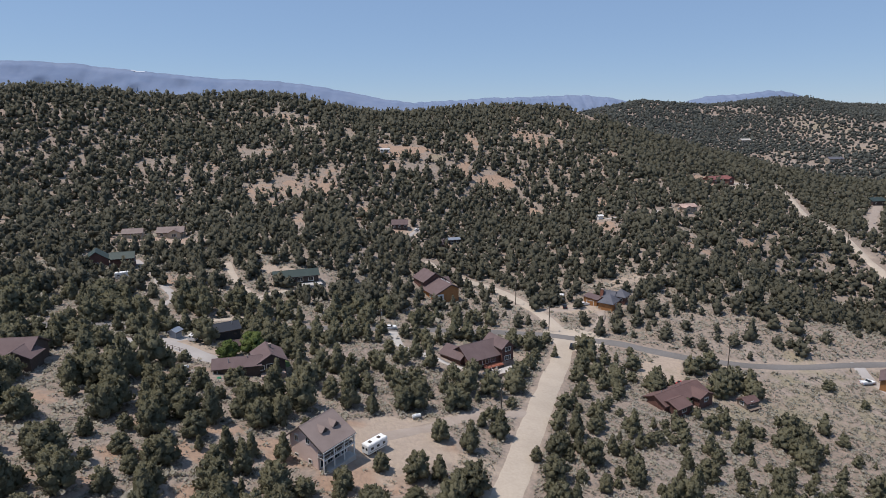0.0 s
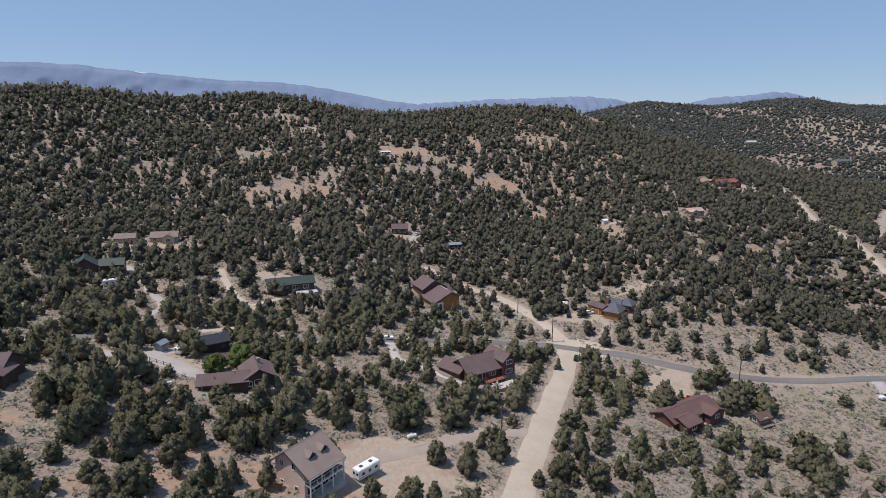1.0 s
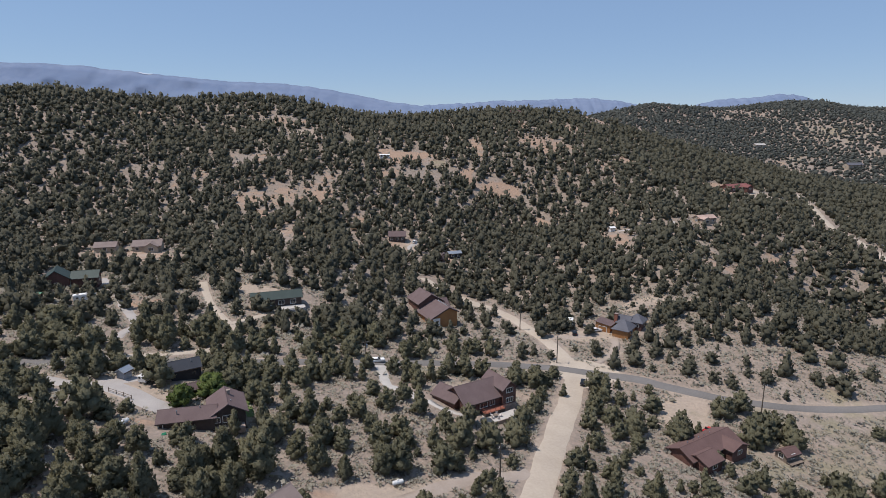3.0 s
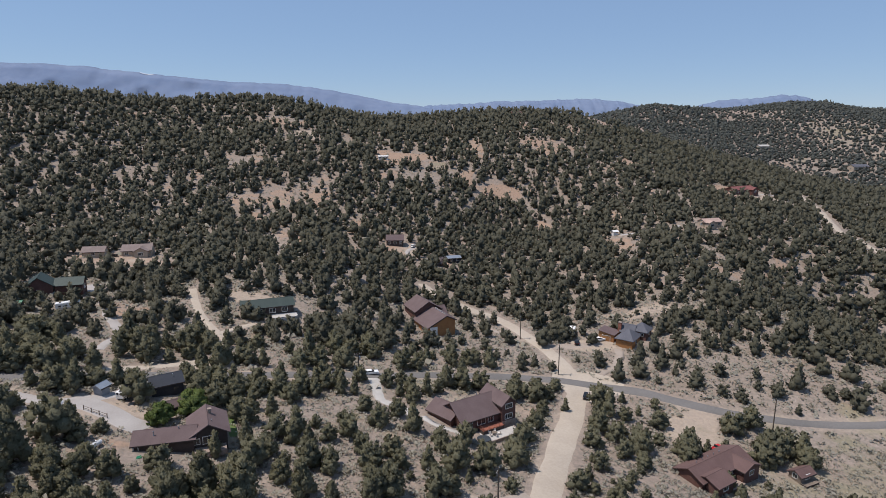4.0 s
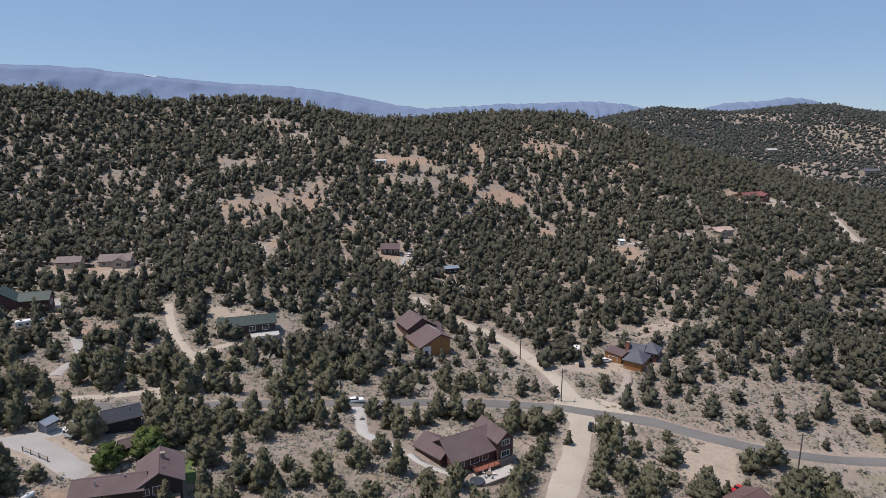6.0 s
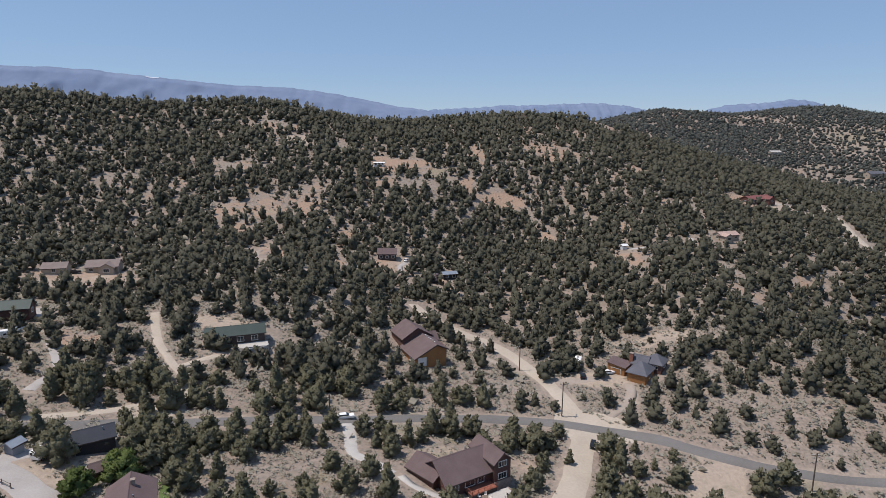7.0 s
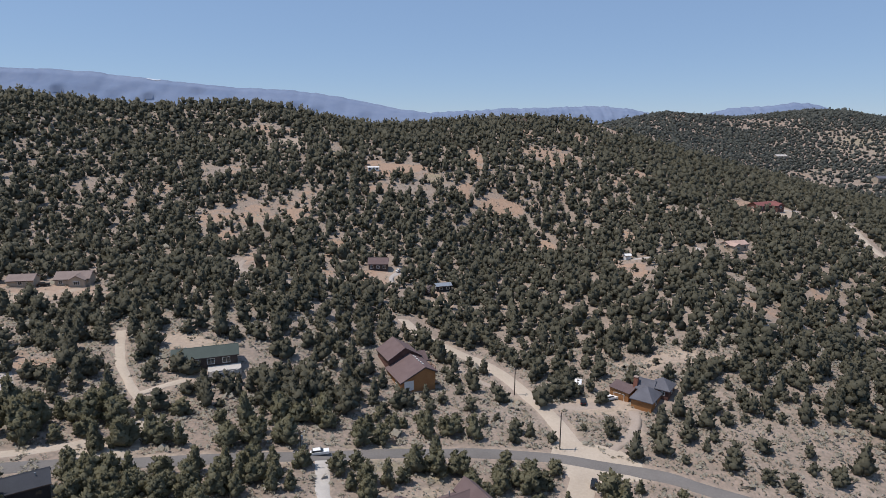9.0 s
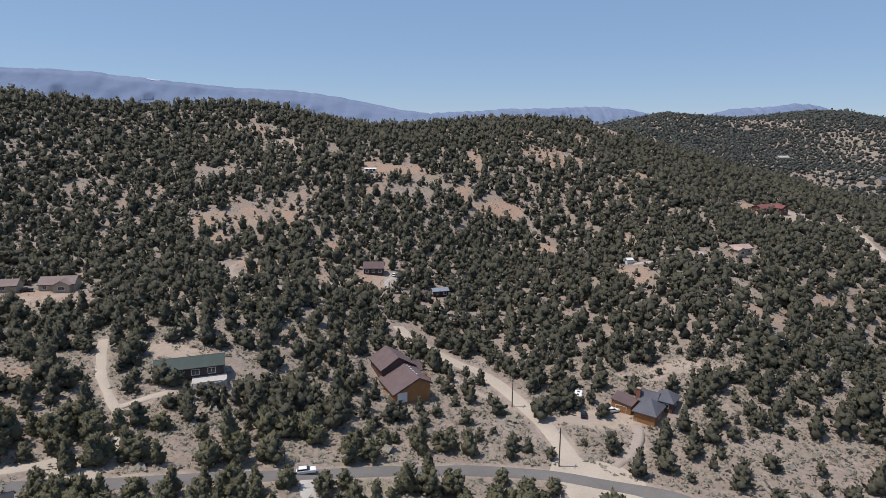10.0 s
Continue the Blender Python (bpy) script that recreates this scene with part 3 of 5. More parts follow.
ribbon("road", ROAD_DIRT, 7.4, M_DIRT, 0.09, "wide graded pale dirt road through the junipers", "road")
ribbon("road", ROAD_UPPER, 5.6, M_DIRT, 0.10, "pale dirt road climbing between the trees", "road")
ribbon("road", ROAD_FAR, 5.2, M_DIRT, 0.2, "pale dirt road running over the hill", "road")
ribbon("road", ROAD_PAVED, 5.2, M_ASPHALT, 0.26, "worn grey two-lane asphalt road with pale edges", "road", ragged=0.1, narrow=(70, 115, 0.66))
for pts, w, mat_, what in ((DRIVE_SIDE, 4.0, M_TRACK, "sandy dirt"), (DRIVE_LOOP, 3.4, M_TRACK, "sandy dirt"), (TRACK, 2.2, M_TRACK, "narrow dirt"), (DRIVE_WEST, 3.4, M_DIRT, "sandy dirt"),
                           (DRIVE_GREEN, 3.0, M_DIRT, "sandy dirt"), (DRIVE_GREEN_HOUSE, 3.0, M_DIRT, "sandy dirt"), (PATH_LODGE, 2.6, M_CONCRETE, "pale concrete"), (DRIVE_NORTHWEST, 3.6, M_GRAVEL, "pale gravel"), (DRIVE_YARD, 4.4, M_GRAVEL, "pale gravel"),
                           (DRIVE_YARD_HOUSE, 6.5, M_GRAVEL, "pale gravel"), (DRIVE_LODGE, 3.4, M_CONCRETE, "pale concrete"), (DRIVE_GREY, 4.0, M_TRACK, "sandy dirt"),
                           (DRIVE_EAST, 4.0, M_GRAVEL, "grey gravel"), (DRIVE_CABIN, 3.0, M_GRAVEL, "pale gravel"), (DRIVE_RED, 3.6, M_GRAVEL, "pale gravel"), (DRIVE_TAN, 2.6, M_GRAVEL, "pale gravel"), (TRACK_FAR, 6.0, M_TRACK, "pinkish dirt"), (TRACK_LOOP, 3.4, M_TRACK, "winding sandy")):
    ribbon("driveway", pts, w, mat_, 0.07, what + " driveway between junipers", "driveway", ragged=0.45 if w > 3.5 else 0.25)

tagged(part("road", made(lambda b: b.faces.new([b.verts.new((x, y, hz(x, y) + 0.06)) for x, y in ((-62.5, 198.6), (-66.5, 205.5), (-71.5, 207.8), (-75, 202), (-71, 196.5))])), M_DIRT), "sandy dirt apron where a drive leaves the asphalt", "road", kind="structure")

# junction apron, where the dirt roads flare out to meet the asphalt
flare = bmesh.new()
ring = [(43, 221), (46, 215), (53, 215), (58, 220), (65, 223), (66, 229), (61, 235), (52, 238), (46, 240), (42, 237), (40, 231), (41, 226)]
mid_ = flare.verts.new((50, 228.5, hz(50, 228.5) + 0.12))
edge_ = [flare.verts.new((x, y, hz(x, y) - 0.05)) for x, y in ring]
half_ = [flare.verts.new((50 + (x - 50) * 0.8, 228.5 + (y - 228.5) * 0.8, hz(50 + (x - 50) * 0.8, 228.5 + (y - 228.5) * 0.8) + 0.12)) for x, y in ring]
for k in range(len(ring)):
    j = (k + 1) % len(ring)
    flare.faces.new([edge_[k], edge_[j], half_[j], half_[k]])
    flare.faces.new([half_[k], half_[j], mid_])
tagged(part("road", flare, M_DIRT), "dusty dirt apron where the roads meet", "road", kind="structure")

# a strip of watered lawn beside the long brown house
turf = bmesh.new()
edge_ = [(-50.8 + 0.51 * k, 172.4 - 0.98 * k) for k in range(11)]
left_, right_ = [[turf.verts.new((x + o, y + 0.4 * o, hz(x + o, y + 0.4 * o) + 0.05)) for x, y in edge_] for o in (0.0, 1.9)]
for k in range(10):
    turf.faces.new([left_[k], left_[k + 1], right_[k + 1], right_[k]])
tagged(part("lawn", turf, M_LAWN), "narrow strip of green lawn beside a brown house", "lawn", kind="structure")

# ---- far mountains ----
def far_range(name, crests, dist, label, snow=(), base=-60, n=300, rug=3.0):
    """A mountain range across the distance; crests: x and height along its top."""
    xs = np.linspace(crests[0][0], crests[-1][0], n)
    crest = np.interp(xs, [c[0] for c in crests], [c[1] for c in crests])
    crest = np.convolve(np.pad(crest, 6, "edge"), np.hanning(15)[1:-1] / np.hanning(15).sum(), "valid")
    rng = np.random.default_rng(n + int(dist))
    for s in (31, 11, 5):
        crest = crest + np.convolve(rng.normal(0, 1, n), np.hanning(s) / np.hanning(s).sum(), "same") * rug * math.sqrt(s) * 0.4
    rows_ = 16
    V = np.zeros((rows_ + 1, n, 3))
    for r in range(rows_):
        f = r / (rows_ - 1)
        gully = np.convolve(rng.normal(0, 1, n), np.hanning(13) / 4, "same") * 45 * math.sin(math.pi * f)
        V[r, :, 0] = xs
        V[r, :, 1] = dist - 700 + 700 * f + gully
        V[r, :, 2] = base + (crest - base) * f ** 1.1
    V[-1] = V[-2]
    V[-1, :, 1] += 200
    V[-1, :, 2] = base
    i = np.arange(V.shape[0] * n).reshape(V.shape[0], n)
    q = np.stack([i[:-1, :-1], i[:-1, 1:], i[1:, 1:], i[1:, :-1]], -1).reshape(-1, 4)
    m = array_mesh(name, V.reshape(-1, 3), q, np.zeros((0, 3)), M_HAZED_RIDGE)
    m.polygons.foreach_set("use_smooth", np.ones(len(m.polygons), dtype=bool))
    out = tagged(new(name, m), label, "mountains", kind="structure")
    for a, b in snow:
        top, low = V[rows_ - 1, a:b] + (0, -3, 0), V[rows_ - 2, a:b] * 0.16 + V[rows_ - 1, a:b] * 0.84 + (0, -3, 0)
        k = b - a
        j = np.arange(k - 1)
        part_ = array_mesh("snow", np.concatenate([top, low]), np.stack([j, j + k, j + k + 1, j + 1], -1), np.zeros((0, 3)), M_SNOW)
        new("snow", part_).parent = out
    return out


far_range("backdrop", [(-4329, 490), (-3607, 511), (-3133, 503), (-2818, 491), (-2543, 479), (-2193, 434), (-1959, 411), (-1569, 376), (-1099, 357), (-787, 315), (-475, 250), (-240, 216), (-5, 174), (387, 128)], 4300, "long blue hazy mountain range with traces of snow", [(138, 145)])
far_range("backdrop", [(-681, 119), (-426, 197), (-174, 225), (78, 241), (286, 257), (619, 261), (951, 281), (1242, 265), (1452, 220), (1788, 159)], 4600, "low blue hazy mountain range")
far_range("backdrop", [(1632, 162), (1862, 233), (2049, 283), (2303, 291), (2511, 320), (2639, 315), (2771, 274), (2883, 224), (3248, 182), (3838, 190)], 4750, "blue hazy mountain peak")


# ---- trees ----
def ball(levels):
    """A unit ball of triangles: 20 faces, four times as many for each level."""
    bm = bmesh.new()
    bmesh.ops.create_icosphere(bm, subdivisions=levels, radius=1)
    v = np.array([p.co[:] for p in bm.verts])
    f = np.array([[p.index for p in q.verts] for q in bm.faces])
    bm.free()
    return v, f


BALLS = {1: ball(1)}


def crown_arrays(rng, tall, wide, sprays, size, cone, lobes):
    """Foliage of one tree: uneven lobes of branches round the stem, each with its own upswept sprays. Base at z = 0."""
    lean = rng.normal(0, 0.04, 2) * tall
    f = 0.14 + 0.74 * ((np.arange(lobes) + rng.uniform(0.1, 0.9, lobes)) / lobes) ** 1.15 if lobes > 5 else 0.2 + 0.55 * np.linspace(0, 1, lobes) ** 1.1
    girth = (1.04 - f) ** 0.85 if cone else np.clip(1 - (np.abs(f - 0.28) / 0.78) ** 1.7, 0.05, 1) ** 0.7
    turn = np.arange(lobes) * 2.4 + rng.uniform(-0.5, 0.5, lobes)
    fat = (0.86 if lobes < 3 else 0.60 if lobes < 6 else 0.46 if lobes < 12 else 0.37) * wide * rng.uniform(0.8, 1.2, lobes) * (1.15 - 0.55 * f)
    reach = np.clip(girth * wide - fat * 0.8, 0, None) * rng.uniform(0.72, 1.08, lobes)
    C = np.stack([np.cos(turn) * reach + lean[0] * f, np.sin(turn) * reach + lean[1] * f, f * tall], -1)
    if lobes > 5:  # a dense middle
        C = np.concatenate([C, [(lean[0] * 0.3, lean[1] * 0.3, tall * 0.3), (lean[0] * 0.6, lean[1] * 0.6, tall * 0.58)]])
        fat = np.concatenate([fat, [wide * 0.66, wide * (0.38 if cone else 0.5)]])
    bv, bf = BALLS[1]
    k = len(C)
    skin = bv[None] * rng.uniform(0.74 if lobes > 5 else 0.55, 1.16 if lobes > 5 else 1.28, (k, len(bv), 1)) * fat[:, None, None] * np.array((1, 1, tall / wide * 0.42))
    V = [(C[:, None] + skin).reshape(-1, 3)]
    T_ = (bf[None] + (np.arange(k) * len(bv))[:, None, None]).reshape(-1, 3)
    n = k * len(bv)
    own = rng.integers(k, size=sprays)
    d = rng.normal(0, 1, (sprays, 3))
    d[:, 2] = d[:, 2] * 0.8 + 0.35
    outward = C[own] - np.array((0, 0, tall * 0.3))
    d = d + 0.9 * outward / (np.linalg.norm(outward, axis=1)[:, None] + 0.3)
    d /= np.linalg.norm(d, axis=1)[:, None]
    p = C[own] + d * (fat[own] * rng.uniform(0.72, 1.22, sprays))[:, None] * np.array((1, 1, tall / wide * 0.42))
    way = d * np.array((1.0, 1.0, 0.5)) + np.array((0, 0, 0.85 if cone else 0.7)) + rng.normal(0, 0.3, (sprays, 3))
    way /= np.linalg.norm(way, axis=1)[:, None]
    side = np.cross(way, d + rng.normal(0, 0.7, (sprays, 3)))
    side /= np.linalg.norm(side, axis=1)[:, None]
    flat = np.cross(side, way)  # each spray shows its upper face outwards
    flip = np.where((flat * d).sum(1) < 0, -1.0, 1.0)[:, None]
    side, flat = side * flip, flat * flip
    a = size * rng.uniform(0.6, 1.4, (sprays, 1))
    w = a * rng.uniform(0.26, 0.44, (sprays, 1))
    kite = np.stack([p - way * a * 0.35, p + side * w + way * a * 0.1, p + way * a * 0.65, p - side * w + way * a * 0.1], 1)
    V.append(kite.reshape(-1, 3))
    V = np.concatenate(V)
    N = np.concatenate([np.tile(bv, (k, 1)) * 0.9 + rng.normal(0, 0.1 if lobes > 5 else 0.34, (k * len(bv), 3)), np.repeat(flat * 0.4 + d * 0.6 + rng.normal(0, 0.12, (sprays, 3)), 4, axis=0)])
    out = V - np.array((0, 0, tall * 0.36))
    out[:, 2] *= wide / tall * 2
    N += 0.6 * out / np.linalg.norm(out, axis=1)[:, None] + np.array((0, 0, 0.25 if lobes > 5 else 0.1))
    N /= np.linalg.norm(N, axis=1)[:, None]
    V[:, 2] = np.maximum(V[:, 2], 0.05)
    return V, np.arange(sprays * 4).reshape(-1, 4) + n, T_, N


def trunk_mesh(rng, tall, spread):
    bm = bmesh.new()
    r = 0.055 * tall
    top = (rng.uniform(-0.2, 0.2), rng.uniform(-0.2, 0.2), tall * 0.62)
    tube(bm, (0, 0, -0.4), top, r, r * 0.35)
    for k in range(5):
        a, f = k * 2.4 + rng.uniform(-0.4, 0.4), 0.15 + 0.14 * k
        p = Vector(top) * f
        tube(bm, p, p + Vector((spread * 0.5 * math.cos(a), spread * 0.5 * math.sin(a), tall * 0.2)), r * 0.45, r * 0.12, 6)
    return bm


def mesh_of_crown(name, arrays, material):
    return array_mesh(name, *arrays[:3], material, arrays[3])


def density(x, y):
    """Share of tree places that are taken."""
    p = 1.22 if y > 265 or (x < 0 and y > 190) else 0.86
    if y > 285 or (y > 245 and x > 92):
        p = 1.6 if x < -15 else 1.75
    if y > 480 and x > 40:
        p = 1.2
    if -62 < x < 2 and 206 < y < 236:
        p = 0.7
    if x < -62 and 125 < y < 158:
        p = 0.7
    if x < -35 and 125 < y < 215:
        p = 1.0
    if y < 235 and x > 55:
        p = 0.62
    if 95 < x < 200 and 218 < y < 245:
        p = 0.5
    if x < -20 and y < 125:
        p = 1.0
    if y > 1000:
        p = 1.9 - 0.2 * min(1, (y - 1000) / 350)
    for a, b, w, h, share, *_ in OPEN_HILL + OPEN_MID + OPEN_VALLEY + OPEN_CABIN + OPEN_BANK + OPEN_YARDS:
        if abs(x - a) > 2 * w or abs(y - b) > 2 * h:
            continue
        d = math.hypot((x - a) / w, (y - b) / h) + float(ragged_edge(x, y))
        if d < 1.15:
            p = min(p, share)
    if y > 900:
        return p * (0.9 + 0.9 * noise.noise((x / 34, y / 50, 5.3)) + 0.5 * noise.noise((x / 90, y / 120, 1.3)))
    return p * (0.92 + 0.5 * noise.noise((x / 15, y / 15, 3.1)) + 0.4 * noise.noise((x / 48, y / 48, 7.7)))


LINES = [(smooth_line(p, 3.0), w / 2 + (1.3 if w > 5 else 0.6)) for p, w in WAYS]
KEEP = np.array(KEEP_NEAR + KEEP_FAR)


def free(x, y, r):
    if (np.hypot(KEEP[:, 0] - x, KEEP[:, 1] - y) < KEEP[:, 2] + r * 0.6).any():
        return False
    for line, w in LINES:
        if (np.abs(line[:, 0] - x) < 12).any() and (np.hypot(line[:, 0] - x, line[:, 1] - y) < w + r * 0.5).any():
            return False
    return True


rng = np.random.default_rng(11)
spots = []  # x, y, size
JUNIPERS_LOWER_SLOPE = [  # x, y, size
    (-34.9, 117.9, 1.13), (-20.8, 112.2, 1.13), (-13.8, 121.3, 0.86), (-5.8, 120.0, 1.42), (-0.8, 120.8, 1.19), (-27.8, 107.6, 0.99), (-66.9, 94.1, 1.60), (-53.2, 126.5, 1.60), (-58.8, 126.2, 1.60),
    (-73.5, 119.6, 1.60), (-64.2, 108.6, 0.94), (-64.0, 122.5, 1.52), (-39.4, 135.1, 1.30), (-18.4, 144.4, 0.98), (-10.6, 149.5, 1.25), (-0.6, 137.2, 1.18), (6.4, 134.0, 1.42), (13.3, 151.1, 0.99),
    (23.1, 133.5, 0.73), (-54.2, 99.1, 1.30), (-44.3, 103.9, 1.60), (-40.9, 110.2, 1.36), (-78.5, 104.6, 1.07), (-87.3, 113.6, 1.54), (36.7, 166.2, 1.26), (36.3, 148.9, 1.45), (26.8, 126.7, 1.53),
    (44.5, 156.4, 1.22),
]
JUNIPERS_BY_LODGE = [  # x, y, size
    (3.4, 173.0, 1.01), (8.8, 171.8, 1.15), (14.5, 167.2, 1.60), (22.2, 171.9, 1.60), (26.7, 187.2, 1.25), (29.8, 194.6, 1.15), (25.3, 210.6, 1.12), (29.1, 214.1, 0.95), (36.3, 214.2, 1.08),
    (4.4, 213.6, 1.40), (9.5, 214.5, 1.41), (15.3, 216.3, 1.27), (-5.3, 199.1, 1.16), (-3.9, 180.1, 1.60), (18.3, 214.1, 0.79), (22.0, 207.4, 0.92), (-9.2, 188.0, 1.09), (-13.3, 180.3, 1.31),
    (-18.1, 188.1, 1.09), (-21.9, 177.4, 0.90), (-24.0, 168.7, 0.99), (-32.4, 171.1, 1.01), (-40.3, 177.1, 1.18), (-15.8, 166.4, 1.09), (-8.2, 166.5, 1.33), (0.3, 163.6, 1.19),
]
JUNIPERS_BY_LONG_HOUSE = [  # x, y, size
    (-54.6, 146.6, 1.25), (-45.6, 153.9, 1.1), (-66.0, 168.5, 0.7), (-41.1, 160.3, 1.25), (-37.2, 152.5, 1.60), (-71.5, 156.0, 0.8), (-66.5, 194.1, 0.54), (-54.6, 176.8, 1.48), (-51.4, 180.3, 1.58),
    (-45.6, 178.4, 1.20), (-79.0, 157.5, 1.3), (-74.2, 151.5, 1.2), (-67.0, 143.9, 0.9), (-75.2, 141.9, 0.8), (-70.3, 195.7, 0.76), (-78.9, 203.6, 0.80), (-84.1, 201.4, 1.45), (-92.8, 202.6, 1.60),
    (-93.3, 190.7, 1.57), (-102.7, 195.9, 1.60), (-103.7, 186.5, 1.60),
]
JUNIPERS_EAST = [  # x, y, size
    (61.1, 216.9, 0.83), (49.1, 198.8, 1.36), (45.7, 189.4, 1.44), (44.8, 177.9, 1.09), (59.1, 189.9, 1.60), (55.6, 198.0, 0.98), (53.3, 185.5, 1.15), (71.8, 187.9, 1.60), (78.5, 191.9, 0.93),
    (96.6, 190.6, 1.60), (106.5, 189.7, 1.49), (116.6, 213.8, 0.66), (101.5, 219.5, 0.72), (114.8, 223.1, 1.13), (122.7, 226.3, 1.60), (138.9, 218.0, 1.48), (57.1, 181.2, 1.13), (91.3, 231.3, 1.03),
    (100.0, 234.3, 1.13), (85.0, 234.5, 0.92), (144.4, 233.0, 1.44), (136.3, 235.2, 1.22),
]
JUNIPERS_ABOVE_ROAD = [  # x, y, size
    (33.1, 212.9, 1.52), (25.4, 213.5, 1.27), (18.3, 209.8, 1.24), (9.1, 217.0, 1.60), (15.2, 217.6, 1.39), (4.6, 215.5, 1.37), (-26.4, 201.2, 1.14), (-60.0, 210.1, 1.43), (-64.3, 205.4, 1.60),
    (-52.5, 210.1, 1.10), (-36.4, 215.4, 1.56), (-28.8, 218.5, 1.57), (28.4, 260.2, 1.37), (59.6, 241.8, 1.29), (72.7, 239.3, 1.60), (82.2, 250.4, 1.54), (88.5, 244.7, 1.60), (89.3, 227.2, 1.25),
    (96.5, 223.3, 1.00), (101.7, 220.6, 0.93), (114.0, 222.0, 1.04), (41.9, 258.1, 1.52), (47.2, 263.8, 1.56), (-10.7, 223.6, 1.27), (-21.1, 230.0, 1.16), (-2.6, 232.5, 1.16),
]
JUNIPERS_BY_RANCH_HOUSE = [
    (94.0, 190.5, 1.6), (97.5, 194.0, 1.8), (102.0, 195.5, 1.8), (106.5, 193.5, 1.5),
    (108.4, 194.7, 1.3), (78.9, 178.6, 0.95), (74.0, 193.2, 1.45), (70.5, 191.0, 1.0),
]
JUNIPERS_BY_WEST_DRIVE = [
    (-120.3, 243.0, 1.5), (-127.3, 251.5, 1.5), (-113.5, 235.0, 1.1),
    (-64.6, 207.5, 1.7), (-57.8, 210.5, 1.6), (-74.5, 209.0, 1.3), (-67.5, 221.0, 1.4), (-71.5, 215.5, 1.4), (-59.2, 225.0, 1.2), (-72.6, 174.6, 1.75), (-88.5, 173.5, 1.4),
]
JUNIPERS_BY_JUNCTION = [
    (33.6, 219.5, 1.20), (36.3, 214.5, 1.15), (40.2, 221.4, 1.00), (27.6, 223.4, 0.90), (-9.7, 202.5, 1.00), (-6.6, 206.5, 1.10), (-1.5, 205.8, 1.25), (1.7, 208.5, 0.95), (-8.8, 238.1, 0.55),
    (-4.9, 237.8, 0.65), (-1.0, 237.5, 0.75), (2.6, 241.8, 0.55), (6.5, 241.2, 0.65), (10.5, 240.7, 0.75), (14.4, 244.8, 0.55), (18.4, 244.1, 0.65), (22.3, 243.3, 0.75), (26.5, 247.1, 0.55),
]
JUNIPERS_BY_CEDAR_HOUSE = [
    (60.7, 258.6, 1.15), (50.5, 263.5, 1.4), (53.8, 264.3, 1.1), (47.8, 267.5, 1.4), (76.4, 248.0, 1.35), (72.2, 233.6, 1.3), (83.5, 245.1, 1.2), (59.5, 240.6, 1.0), (-69.8, 247.3, 1.45), (-66.0, 246.6, 1.3), (32.0, 241.1, 1.0), (35.8, 238.9, 0.95), (50.4, 202.0, 1.3), (41.1, 208.2, 0.8),
    (-33.0, 204.5, 1.3), (-38.5, 202.0, 1.2), (-44.0, 199.0, 1.35), (-50.0, 196.0, 1.3), (-56.0, 193.5, 1.2), (-28.5, 205.5, 1.2), (88.5, 262.5, 1.3), (93.0, 257.0, 1.2), (86.0, 271.0, 1.1),
]
spots += JUNIPERS_BY_WEST_DRIVE + JUNIPERS_BY_JUNCTION + JUNIPERS_BY_RANCH_HOUSE + JUNIPERS_BY_CEDAR_HOUSE + JUNIPERS_LOWER_SLOPE + JUNIPERS_BY_LODGE + JUNIPERS_BY_LONG_HOUSE + JUNIPERS_EAST + JUNIPERS_ABOVE_ROAD
spots = [(x, y, s * 0.92) for x, y, s in spots]
fixed = np.array(spots)


# a belt of trees along the lower side of the asphalt road
LOW_SIDE = smooth_line(DRIVE_YARD + DRIVE_YARD_HOUSE, 2.0)
for k, p in enumerate(smooth_line(ROAD_PAVED[:6], 4.2)):
    for off, s in ((6.0, 1.15), (11.0, 1.3)):
        x, y = p[0] + 0.4 * off + rng.uniform(-1.2, 1.2), p[1] - 0.9 * off + rng.uniform(-1.2, 1.2)
        if x < -66 and (np.hypot(KEEP[:, 0] - x, KEEP[:, 1] - y) > KEEP[:, 2] + 1.5).all() and np.hypot(LOW_SIDE[:, 0] - x, LOW_SIDE[:, 1] - y).min() > 4.8:
            spots.append((x, y, s * rng.uniform(0.85, 1.2)))
for p in smooth_line(ROAD_PAVED[4:8], 4.6):
    for off, s in ((5.8, 1.05), (10.6, 1.15), (15.6, 1.0)):
        x, y = p[0] + 0.38 * off + rng.uniform(-1.4, 1.4), p[1] - 0.92 * off + rng.uniform(-1.4, 1.4)
        if x < -21.5 and (np.hypot(KEEP[:, 0] - x, KEEP[:, 1] - y) > KEEP[:, 2] + 1).all() and (np.hypot(fixed[:, 0] - x, fixed[:, 1] - y) > 3.2).all():
            spots.append((x, y, s * rng.uniform(0.8, 1.2)))
fixed = np.array(spots)


def scatter(y0, y1, step, size):
    y = y0
    while y < y1:
        half = 0.78 * y + 25
        for x in np.arange(-half, half, step):
            px, py = x + rng.uniform(-0.68, 0.68) * step, y + rng.uniform(-0.68, 0.68) * step
            if rng.random() < density(px, py) * (0.45 if (np.abs(fixed[:, 0] - px) + np.abs(fixed[:, 1] - py)).min() < 7 else 1):
                s = size * min(1.6, max(0.4, rng.lognormal(0, 0.4))) * (0.85 if px > 30 and py < 185 else 1.22 if px < -35 and 125 < py < 215 else 1) * (0.62 if density(px, py) < 0.38 else 1)
                if free(px, py, s * 2.2) and (np.hypot(fixed[:, 0] - px, fixed[:, 1] - py) > fixed[:, 2] * 2.0 + 1.2).all():
                    spots.append((px, py, s))
        y += step


